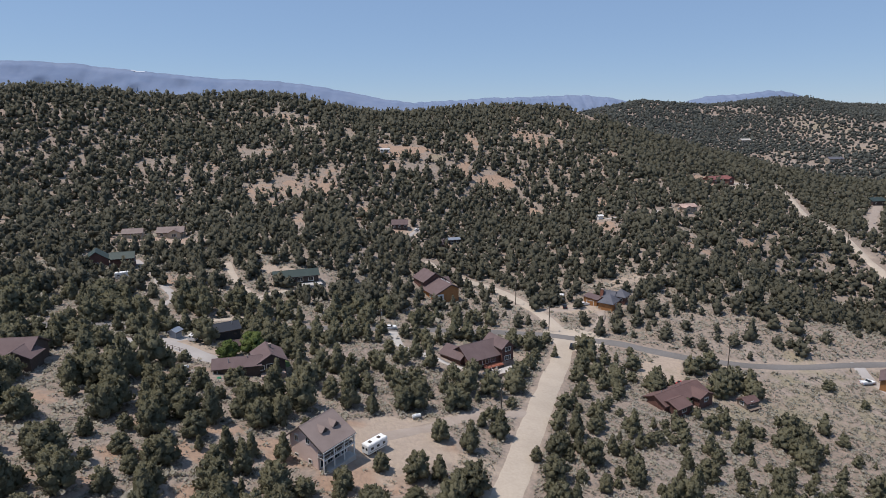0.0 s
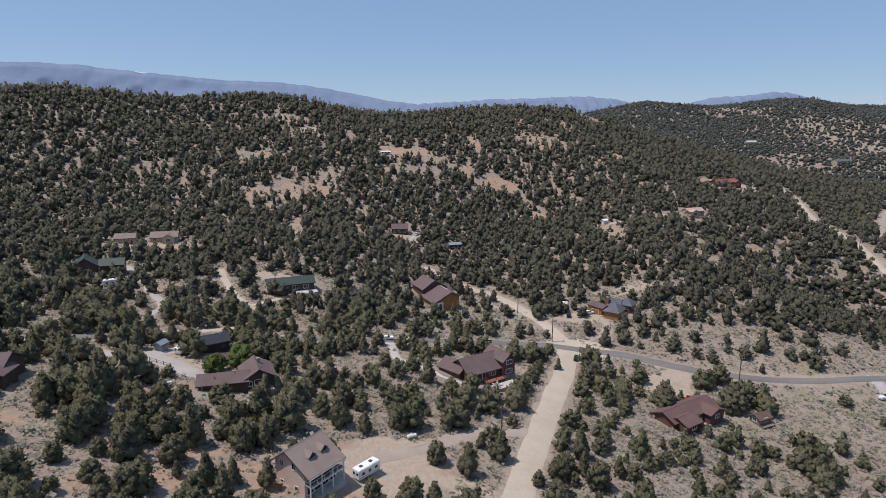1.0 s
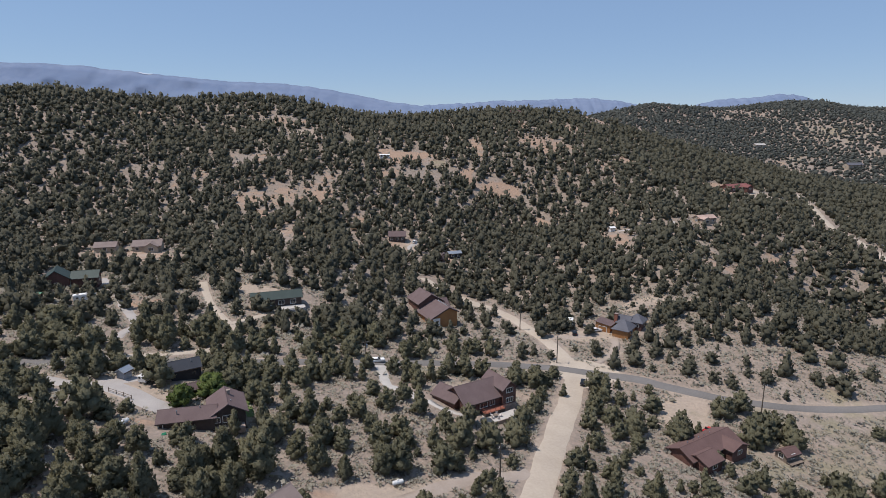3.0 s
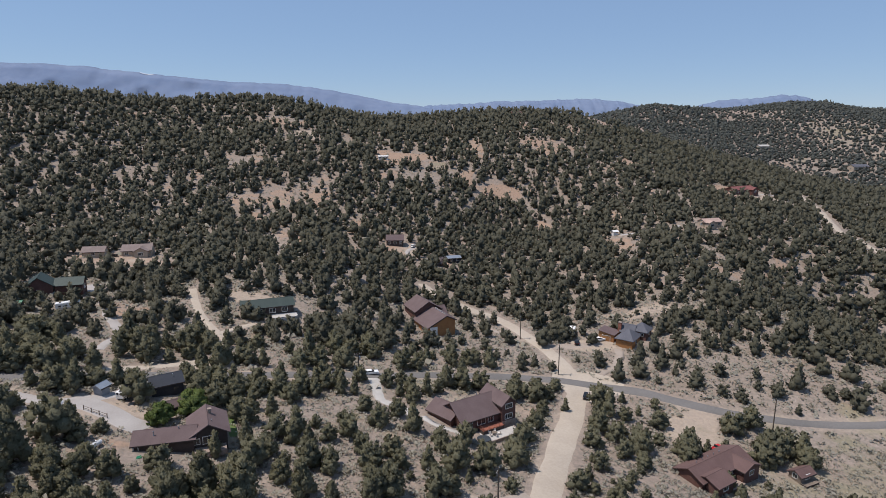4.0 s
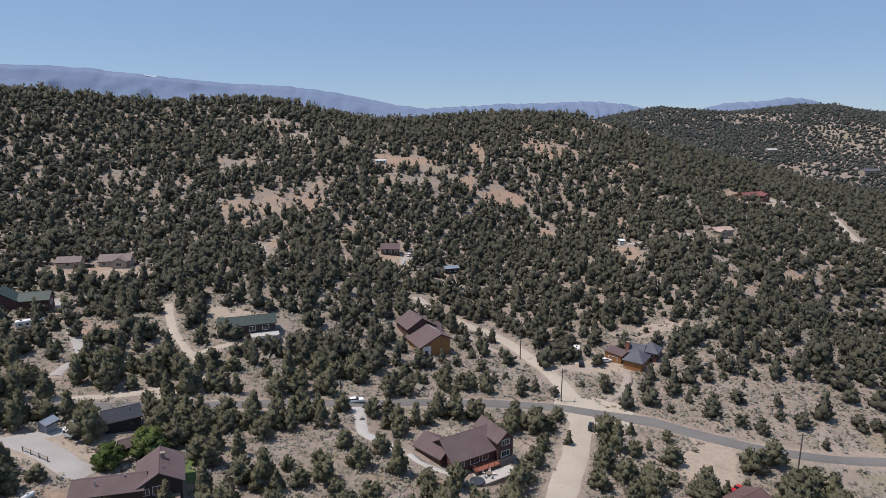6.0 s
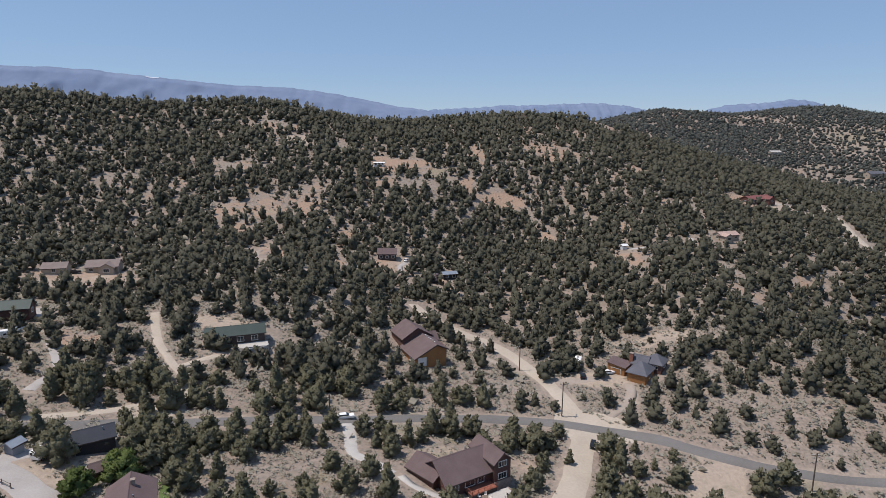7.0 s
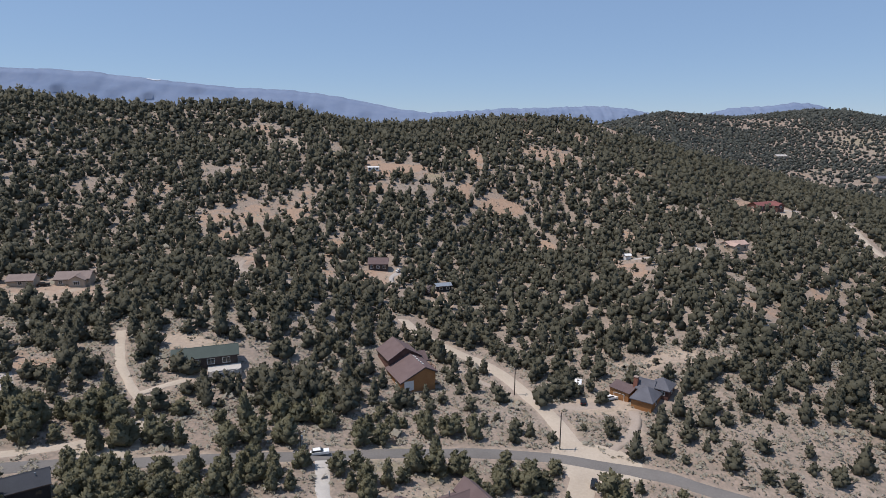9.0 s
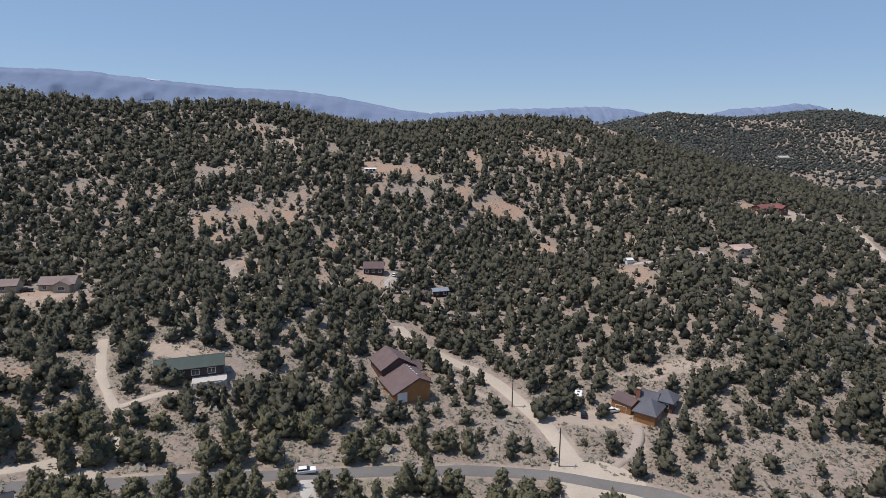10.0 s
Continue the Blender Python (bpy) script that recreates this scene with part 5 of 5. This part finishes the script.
# orange cedar house with a white garage door
h = base_at("house", -1.3, 267.8, 27, 5.0, "orange cedar house with brown roofs and a white garage door")
m = frame_of(0.4, 0.5, 90)
part("wall", made(prism, [(-5.8, -2.5), (6.2, -2.5), (6.2, 3.4), (-1.9, 7.3), (-5.8, 5.4)], -7.0, 7.0, m), M_WALL_CEDAR, h)
part("roof", made(prism, [(-6.5, 5.06), (-1.9, 7.32), (6.9, 3.06), (6.9, 3.32), (-1.9, 7.6), (-6.5, 5.32)], -7.7, 7.0, m), M_ROOF_BROWN, h)
part("barge_board", made(prism, [(-6.5, 4.86), (-1.9, 7.12), (6.9, 2.86), (6.9, 3.2), (-1.9, 7.48), (-6.5, 5.2)], -7.76, -7.7, m), M_WALL_DARK, h)
garage_door(h, m, "left", -3.6, 7.0, 0, 3.0, 3.2, M_WHITE)
opening(h, m, "back", 2, 6.2, 1.2, 1.2, 1.0)
m2 = gable_block(h, 0.6, 12.6, 11.5, 11.5, 6.2, 9.6, M_WALL_LOG, M_ROOF_BROWN, turn=90, over=0.6)
m3 = gable_block(h, 5.6, 9.0, 6.0, 6.0, 4.4, 6.6, M_WALL_CEDAR, M_ROOF_BROWN, over=0.5)
opening(h, m3, "right", 0, 3.0, 1.2, 1.6, 1.2)
deck(h, 7.2, 11.5, 4.5, 12.5, 0.8, M_DECK)
railing(h, [(7.4, 4.6), (11.4, 4.6), (11.4, 12.4)], 0.8, M_DECK)
for y in (-4, -2.4, -0.8, 0.8, 2.4, 4):
    part("ridge_vent", made(box, 2.5, 2.9, y - 0.25, y + 0.25, 7.1, 7.66), M_TRIM, h)

# cedar house with slate hip roofs
h = base_at("house", 77.4, 258.0, -35, 3.0, "cedar-sided house with slate-grey pyramid roofs and brick chimney")
m = hip_block(h, -2.4, -1.4, 6.4, 9.0, 2.9, 6.3, M_WALL_CEDAR, M_ROOF_SLATE)
m2 = hip_block(h, 0.2, 6.6, 5.8, 6.6, 4.2, 7.2, M_WALL_LOG, M_ROOF_SLATE)
m3 = gable_block(h, -4.2, 4.4, 5.0, 5.0, 3.6, 6.0, M_WALL_CEDAR, M_ROOF_SLATE)
m4 = shed_block(h, -10.4, -0.4, 6.4, 6.2, 3.0, 3.9, M_WALL_CEDAR, M_ROOF_BROWN, turn=90)
chimney(h, -7.2, 2.6, 1.0, 6.8, 1.3, M_BRICK)
opening(h, m, "right", 0, 3.2, 0.9, 1.6, 1.3)
opening(h, m2, "right", 0.5, 2.9, 2.6, 1.6, 1.0)
opening(h, m2, "front", 1.0, 3.3, 2.6, 1.4, 1.0)
garage_door(h, m4, "left", 0, 3.2, 0, 3.2, 2.3, M_WALL_CEDAR)

# long green-roofed house
h = base_at("house", -64.6, 254.2, 22, 16.3, "long house with a dark green metal roof and pale terrace")
m = gable_block(h, 0, 0, 18.6, 7.2, 3.0, 4.9, M_WALL_DARK, M_ROOF_GREEN, over=0.6)
for u in (-7, -3, 1.5, 6):
    opening(h, m, "front", u, 3.6, 0.6, 2.0, 1.6)
part("terrace", made(box, 0.5, 10.2, -8.5, -3.7, -2.5, -0.1), M_CONCRETE, h)
arc = bmesh.new()
rings_ = []
for k in range(15):
    a = math.radians(180 + k * 13)
    c_, s_ = math.cos(a), math.sin(a)
    rings_.append([arc.verts.new((5.5 + (4.6 + o) * c_, -8.0 + (2.6 + o) * s_, z)) for o, z in ((-0.12, -1.6), (0.12, -1.6), (0.12, 0.15), (-0.12, 0.15))])
for p, q in zip(rings_, rings_[1:]):
    for k in range(4):
        arc.faces.new([p[k], q[k], q[(k + 1) % 4], p[(k + 1) % 4]])
arc.faces.new(rings_[0])
arc.faces.new(rings_[-1][::-1])
part("garden_wall", arc, M_CONCRETE, h, "low curved pale garden wall")

# far houses
def small_house(x, y, turn, length, width, eave, ridge, wall, roof, label, wing=None, category="house", windows=2):
    h = base_at("house" if category == "house" else category, x, y, turn, None, label, category)
    m = gable_block(h, 0, 0, length, width, eave, ridge, wall, roof)
    for k in range(windows):
        opening(h, m, "front", -length / 2 + length * (k + 0.5) / windows, width / 2, 0.9, 1.4, 1.3)
    if windows:
        opening(h, m, "left", 0, length / 2, 0.9, 1.3, 1.2)
    if wing:
        wx, wy, wl, ww, we, wr, wt = wing
        m2 = gable_block(h, wx, wy, wl, ww, we, wr, wall, roof, turn=wt)
        opening(h, m2, "front" if wt == 0 else "left", 0, ww / 2 if wt == 0 else wl / 2, 0.8, 2.2, 1.4, bars=2)
    return h


small_house(-147.3, 319.5, 14, 13, 8, 2.8, 5.0, M_WALL_TAN, M_ROOF_TAN, "sand-coloured house with a taupe roof in a clearing", (2.5, -3.5, 6, 6, 2.8, 4.4, 90), windows=3)
small_house(-163.8, 311.5, 14, 9.5, 6.5, 2.6, 4.4, M_WALL_TAN, M_ROOF_TAN, "small taupe-roofed garage beside a clearing", None, windows=1)
small_house(-149.0, 251, 118, 10, 9, 3.4, 6.6, M_WALL_LOG, M_ROOF_GREEN, "dark red house with green metal gables among trees", (-1.5, -10.0, 9, 7, 3.0, 5.0, 82), windows=2)
small_house(-28.5, 389.5, 4, 10, 7, 3.2, 5.6, M_WALL_DARK, M_ROOF_BROWN, "dark brown cabin among dense trees", None, windows=3)
small_house(6.5, 369.5, 20, 7.5, 5, 2.6, 3.4, M_WALL_BLACK, M_METAL, "low dark cabin with a pale metal roof", None, windows=2)
small_house(251, 549, 30, 27, 11, 3.0, 5.2, M_WALL_LOG, M_ROOF_BRICK, "long red-roofed house on a bare shelf", (6, -6, 8, 8, 3.0, 4.8, 90), windows=4)
small_house(171, 418, 20, 13, 7, 3.0, 4.6, M_WALL_TAN, M_ROOF_CLAY, "clay-roofed tan house among trees", (-4, -4, 6, 5, 3, 4.2, 90), windows=3)
small_house(-51.5, 534.5, 16, 8, 3, 2.4, 2.9, M_WHITE, M_WHITE, "white trailer home at the edge of a clearing", None, windows=3)
small_house(162.5, 200.0, 52, 11, 9, 3.4, 5.4, M_WALL_CEDAR, M_ROOF_BROWN, "tan garage building beside a gravel drive", None, windows=1)
small_house(-108.5, 141.5, 8, 13, 10, 3.0, 5.6, M_WALL_DARK, M_ROOF_BROWN, "brown-roofed house hidden among junipers", (4.5, -4, 6, 7, 2.8, 4.6, 90), windows=2)
small_house(78, 735, 10, 11, 7, 3.5, 6.0, M_WALL_CEDAR, M_ROOF_RED, "cedar house on the crest of the ridge", (6.5, 0, 6, 6, 3, 5, 90), windows=2)
small_house(540, 1090, 20, 22, 10, 4.0, 6.5, M_WALL_TAN, M_CONCRETE, "pale house on the far hillside", None, windows=3)
small_house(615, 950, 10, 26, 12, 4.5, 7.5, M_WALL_TAN, M_ROOF_SLATE, "grey-roofed house on the far hillside", None, windows=3)
small_house(395, 545, 15, 16, 10, 3.4, 6.0, M_WALL_DARK, M_ROOF_GREEN, "green-roofed house on the far slope", None, windows=2)
small_house(107, 404, 20, 3.2, 2.6, 2.2, 2.8, M_WHITE, M_WHITE, "small white shed among trees", None, "shed", 0)
h = small_house(102.0, 185.6, 25, 5.2, 3.6, 2.0, 3.0, M_WOOD, M_ROOF_RED, "small weathered wooden shack in dry grass", None, "shed", 1)
deck(h, -2.6, 2.6, -3.6, -1.8, 0.2, M_WOOD)
small_house(-82.5, 175.2, 75, 2.6, 2.4, 2.2, 2.8, M_BLUE_STEEL, M_METAL, "grey-blue steel garden shed on gravel", None, "shed", 0)
small_house(-144.3, 231.5, 10, 3.6, 3.0, 1.8, 2.6, M_WALL_DARK, M_GREEN_PAINT, "small shed with a bright green roof among trees", None, "shed", 0)
small_house(-62.0, 171.5, 40, 3.4, 2.8, 2.0, 3.0, M_WALL_DARK, M_ROOF_BROWN, "small brown shed behind a green tree", None, "shed", 0)


# ---- vehicles ----
def wheel(parent, x, y, r, w=0.22):
    t = part("wheel", made(tube, (x, y - w / 2, r), (x, y + w / 2, r), r, r, 16), M_RUBBER, parent)
    s = 1 if y > 0 else -1
    part("rim", made(tube, (x, y + s * w * 0.35, r), (x, y + s * (w / 2 + 0.02), r), r * 0.62, r * 0.55, 12), M_METAL, t)


def car(name, x, y, turn, paint, label, length=4.6, width=1.85, hgt=1.5, bed=False, z=None):
    b = base_at(name, x, y, turn, (hz(x, y) + 0.1) if z is None else z, label, "car")
    l, w = length / 2, width / 2
    body = bmesh.new()
    prism(body, [(-l, 0.35), (-l + 0.1, 0.28), (l - 0.1, 0.28), (l, 0.4), (l, 0.72), (l - 0.15, 0.86), (l * 0.42, 0.98), (-l * 0.9, 1.0), (-l, 0.9)], -w, w, pose(0, 0, 0, 0, 0, -90) @ Matrix.Scale(1, 4))
    bmesh.ops.rotate(body, verts=body.verts, cent=(0, 0, 0), matrix=Matrix.Rotation(math.pi, 3, "Z"))
    bmesh.ops.bevel(body, geom=body.edges[:], offset=0.06, segments=2, affect="EDGES")
    part("body", body, paint, b)
    rear = -l * 0.12 if bed else -l * 0.86
    for nm, mat_, inset, z0, z1 in (("cabin_glass", M_GLASS, 0.0, 0.95, hgt - 0.08), ("roof", paint, 0.0, hgt - 0.1, hgt)):
        g = bmesh.new()
        if nm == "roof":
            prism(g, [(rear + 0.28, z0), (l * 0.10, z0), (l * 0.05, z1), (rear + 0.36, z1)], -w + 0.2, w - 0.2, Matrix(((0, 1, 0, 0), (-1, 0, 0, 0), (0, 0, 1, 0), (0, 0, 0, 1))))
        else:
            prism(g, [(rear, z0), (l * 0.44, z0), (l * 0.10, z1), (rear + 0.28, z1)], -w + 0.12, w - 0.12, Matrix(((0, 1, 0, 0), (-1, 0, 0, 0), (0, 0, 1, 0), (0, 0, 0, 1))))
        bmesh.ops.bevel(g, geom=g.edges[:], offset=0.03, segments=1, affect="EDGES")
        part(nm, g, mat_, b)
    if bed:
        rim_ = bmesh.new()
        for s in (-1, 1):
            box(rim_, -l + 0.05, rear, s * (w - 0.09) - 0.06, s * (w - 0.09) + 0.06, 0.9, 1.12)
        box(rim_, -l, -l + 0.1, -w + 0.1, w - 0.1, 0.9, 1.12)
        part("bed_sides", rim_, paint, b)
    for s in (-1, 1):
        part("headlight", made(box, l - 0.08, l + 0.02, s * w * 0.72 - 0.18, s * w * 0.72 + 0.18, 0.62, 0.78), M_HEAD, b)
        part("tail_light", made(box, -l - 0.02, -l + 0.08, s * w * 0.78 - 0.12, s * w * 0.78 + 0.12, 0.62, 0.85), M_TAIL, b)
        for u in (-0.6, 0.62):
            wheel(b, l * u, s * (w - 0.12), 0.34)
    return b


car("suv", 49.7, 217.9, -108, M_BLACK_PAINT, "black car standing on the pale dirt road", 3.4, 1.65, 1.65)
car("suv", 55.1, 259.5, 80, M_BLACK_PAINT, "black car parked by the cedar house drive", 4.0, 1.8, 1.6)
car("sedan", -19.9, 215.4, 15, M_WHITE_PAINT, "white car on the grey asphalt road", 4.7, 1.85, 1.45, z=hz(-19.9, 215.4) + 0.28)
car("sedan", -88.2, 164.6, 12, M_WHITE_PAINT, "white car parked on the gravel yard", 4.6, 1.85, 1.5)
car("pickup", 153.4, 201.5, 8, M_WHITE_PAINT, "white pickup parked beside a gravel drive", 5.4, 1.95, 1.75, True)
car("pickup", 82.6, 194.6, 40, M_RED_PAINT, "red pickup parked behind the ranch house", 4.8, 1.9, 1.7, True)
car("sedan", 64.4, 261.2, 20, M_WHITE_PAINT, "white car parked near the cedar garage", 4.5, 1.85, 1.5)
car("sedan", -131.8, 243.5, 60, M_WHITE_PAINT, "white car parked by a gravel drive", 4.6, 1.85, 1.5)
car("sedan", -17.5, 388.5, 70, M_WHITE_PAINT, "white car parked near the cabin", 4.6, 1.85, 1.5)
car("suv", -156.0, 312.0, 30, M_BLACK_PAINT, "dark car parked in the clearing beside the garage", 4.6, 1.85, 1.6)


def camper(x, y, turn, length, label, hgt=2.9):
    b = base_at("camper_trailer", x, y, turn, hz(x, y) + 0.1, label, "trailer")
    l = length / 2
    body = made(box, -l, l, -1.2, 1.2, 0.55, hgt)
    bmesh.ops.bevel(body, geom=body.edges[:], offset=0.15, segments=3, affect="EDGES")
    part("body", body, M_WHITE, b)
    for u in (-0.5, 0.4):
        part("roof_vent", made(box, l * u - 0.35, l * u + 0.35, -0.35, 0.35, hgt, hgt + 0.18), M_WALL_DARK, b)
    for u in (-0.6, 0.0, 0.6):
        part("window", made(box, l * u - 0.4, l * u + 0.4, -1.23, -1.18, 1.5, 2.1), M_GLASS, b)
    for v in (-0.55, 0.55):
        part("window", made(box, -l - 0.03, -l + 0.02, v - 0.3, v + 0.3, 1.6, 2.2), M_GLASS, b)
    part("stripe", made(box, -l * 0.9, l * 0.9, -1.225, -1.19, 1.0, 1.15), M_WALL_TAN, b)
    part("drawbar", made(box, l, l + 1.1, -0.08, 0.08, 0.5, 0.62), M_METAL, b)
    for s in (-1, 1):
        for u in (-0.35, 0.35):
            wheel(b, u - 0.2, s * 1.05, 0.34)


camper(-16.0, 127.8, 50, 6.2, "white camper trailer parked on a sandy lot")
camper(55.0, 268.5, 75, 5.5, "white camper trailer parked by the cedar house", 2.6)
camper(-130.0, 236.0, 35, 6.4, "white camper trailer parked beside the gravel drive")
camper(-76.4, 174.2, 80, 3.0, "white utility trailer on the gravel yard", 2.4)

def propane_tank(x, y, turn, label):
    tank = base_at("propane_tank", x, y, turn, None, label, "tank")
    bm = bmesh.new()
    tube(bm, (-1.2, 0, 0.9), (1.2, 0, 0.9), 0.5, 0.5, 16)
    bmesh.ops.bevel(bm, geom=bm.edges[:], offset=0.12, segments=2, affect="EDGES")
    part("vessel", bm, M_WHITE, tank)
    part("valve_dome", made(tube, (0, 0, 1.3), (0, 0, 1.6), 0.2, 0.16, 10), M_WHITE, tank)
    for u in (-0.8, 0.8):
        part("leg", made(box, u - 0.12, u + 0.12, -0.35, 0.35, -0.3, 0.5), M_METAL, tank)


propane_tank(-7.0, 145.2, 25, "white horizontal propane tank on short legs")
propane_tank(-69.0, 149.8, 70, "white propane tank among scrub near the garage")


# ---- utility poles ----
def utility_pole(x, y, tall, turn, with_can, label):
    b = base_at("utility_pole", x, y, turn, None, label, "pole", "power line poles")
    part("post", made(tube, (0, 0, -1), (0, 0, tall), 0.2, 0.14, 10), M_BARK, b)
    arm = part("crossarm", made(box, -1.25, 1.25, 0.1, 0.22, tall - 0.9, tall - 0.76), M_WOOD, b)
    for u in (-1.1, -0.45, 0.45, 1.1):
        part("insulator", made(tube, (u, 0.16, tall - 0.76), (u, 0.16, tall - 0.5), 0.06, 0.045, 8), M_WHITE, arm)
    for s in (-1, 1):
        p = Vector((s * 0.75, 0.16, tall - 0.86))
        part("brace", made(tube, p, (0, 0.13, tall - 1.7), 0.025, 0.025, 6), M_METAL, b)
    if with_can:
        part("transformer", made(tube, (0.42, 0, tall - 2.6), (0.42, 0, tall - 1.6), 0.27, 0.27, 12), M_METAL, b)


utility_pole(43.4, 233.3, 11.2, 70, False, "wooden utility pole at the road junction")
utility_pole(-22.8, 208.7, 9.5, 20, True, "wooden utility pole with a grey transformer beside the road")
utility_pole(104.3, 205.5, 11.0, 0, False, "wooden utility pole beside the asphalt road")
utility_pole(33.5, 265.2, 10.0, 70, False, "wooden utility pole beside the dirt road")
utility_pole(16.2, 153.6, 9.5, 70, False, "wooden utility pole beside the dirt road")
utility_pole(262, 380, 11, 80, False, "wooden utility pole beside the far dirt road")
utility_pole(299, 520, 11, 80, False, "wooden utility pole beside the far dirt road")


# ---- yard things ----
def rail_fence(x0, y0, x1, y1, label):
    d = math.hypot(x1 - x0, y1 - y0)
    n = max(1, round(d / 2.6))
    f = base_at("rail_fence", x0, y0, math.degrees(math.atan2(y1 - y0, x1 - x0)), hz(x0, y0), label, "fence")
    zs = [hz(x0 + (x1 - x0) * k / n, y0 + (y1 - y0) * k / n) - hz(x0, y0) for k in range(n + 1)]
    for k in range(n + 1):
        part("post", made(box, d * k / n - 0.07, d * k / n + 0.07, -0.07, 0.07, zs[k] - 0.5, zs[k] + 1.25), M_WOOD, f)
    for k in range(n):
        for lvl in (0.45, 0.95):
            part("rail", made(tube, (d * k / n, 0.1, zs[k] + lvl), (d * (k + 1) / n, 0.1, zs[k + 1] + lvl), 0.055, 0.055, 6), M_WOOD, f)


rail_fence(-81.0, 165.2, -74.0, 162.6, "weathered wooden rail fence at the gravel yard")
rail_fence(-46.0, 168.5, -42.5, 160.5, "weathered wooden rail fence behind the house")
rail_fence(50.5, 190.5, 58.5, 190.0, "old rail fence by a sandy lot")
rail_fence(-57, 190, -46, 193, "weathered rail fence among sagebrush")

spa = base_at("hot_tub", 14.6, 182.2, 0, 3.98, "round dark covered spa pool on the patio", "hot tub")
part("shell", made(tube, (0, 0, -0.6), (0, 0, 0.55), 1.8, 1.8, 28), M_WALL_DARK, spa)
part("cover", made(tube, (0, 0, 0.55), (0, 0, 0.62), 1.84, 1.7, 28), M_WATER, spa)


def patio_set(x, y, z, label):
    t = base_at("patio_table", x, y, 20, z, label, "table")
    part("tabletop", made(tube, (0, 0, 0.70), (0, 0, 0.75), 0.8, 0.8, 20), M_WOOD, t)
    for k in range(4):
        a = math.radians(45 + 90 * k)
        part("leg", made(tube, (0.45 * math.cos(a), 0.45 * math.sin(a), 0), (0.5 * math.cos(a), 0.5 * math.sin(a), 0.7), 0.04, 0.04, 6), M_METAL, t)
    for k in range(5):
        a = math.radians(72 * k + 10)
        c = new("patio_chair")
        c.matrix_basis = pose(x + 1.35 * math.cos(a), y + 1.35 * math.sin(a), z, 0, 0, math.degrees(a))
        tagged(c, "cushioned patio chair beside a round table", "chair", "patio chairs")
        part("seat", made(box, -0.3, 0.3, -0.3, 0.3, 0.38, 0.5), M_CLOTH, c)
        part("backrest", made(box, 0.24, 0.34, -0.3, 0.3, 0.5, 1.0), M_CLOTH, c)
        for sx in (-0.25, 0.25):
            for sy in (-0.25, 0.25):
                part("leg", made(box, sx - 0.025, sx + 0.025, sy - 0.025, sy + 0.025, 0, 0.38), M_METAL, c)


PATIO_Z = 3.98
patio_set(17.6, 185.3, PATIO_Z, "round wooden patio table on pale concrete")
bins = base_at("garden_cabinet", -59.6, 148.6, -58, 16.9, "green plastic storage bin beside the garage", "storage bin")
part("bin_body", made(box, -0.5, 0.5, -0.5, 0.5, -0.3, 1.2), M_GREEN_PAINT, bins)
part("lid", made(box, -0.55, 0.55, -0.55, 0.55, 1.2, 1.3), M_GREEN_PAINT, bins)


# ---- broad-leaved trees in the yard ----
def leafy_tree(x, y, tall, wide, material, label, seed, leaf=0.6, n=1100):
    b = base_at("leafy_tree", x, y, seed * 40, None, label, "tree")
    r = np.random.default_rng(seed)
    c = new("crown", mesh_of_crown("crown", crown_arrays(r, tall, wide, n, leaf, False, 20), material))
    c.parent = b
    part("trunk", trunk_mesh(r, tall, wide), M_BARK, b)


leafy_tree(-57.5, 171.0, 6.6, 4.0, M_DECID, "bright green leafy tree behind the house", 1)
leafy_tree(-62.6, 164.5, 5.0, 3.0, M_DECID, "green leafy tree beside the gravel yard", 3)
leafy_tree(0.5, 361.5, 5.0, 2.8, M_BARE, "grey-purple bare tree in a small clearing", 4, 0.5, 500)
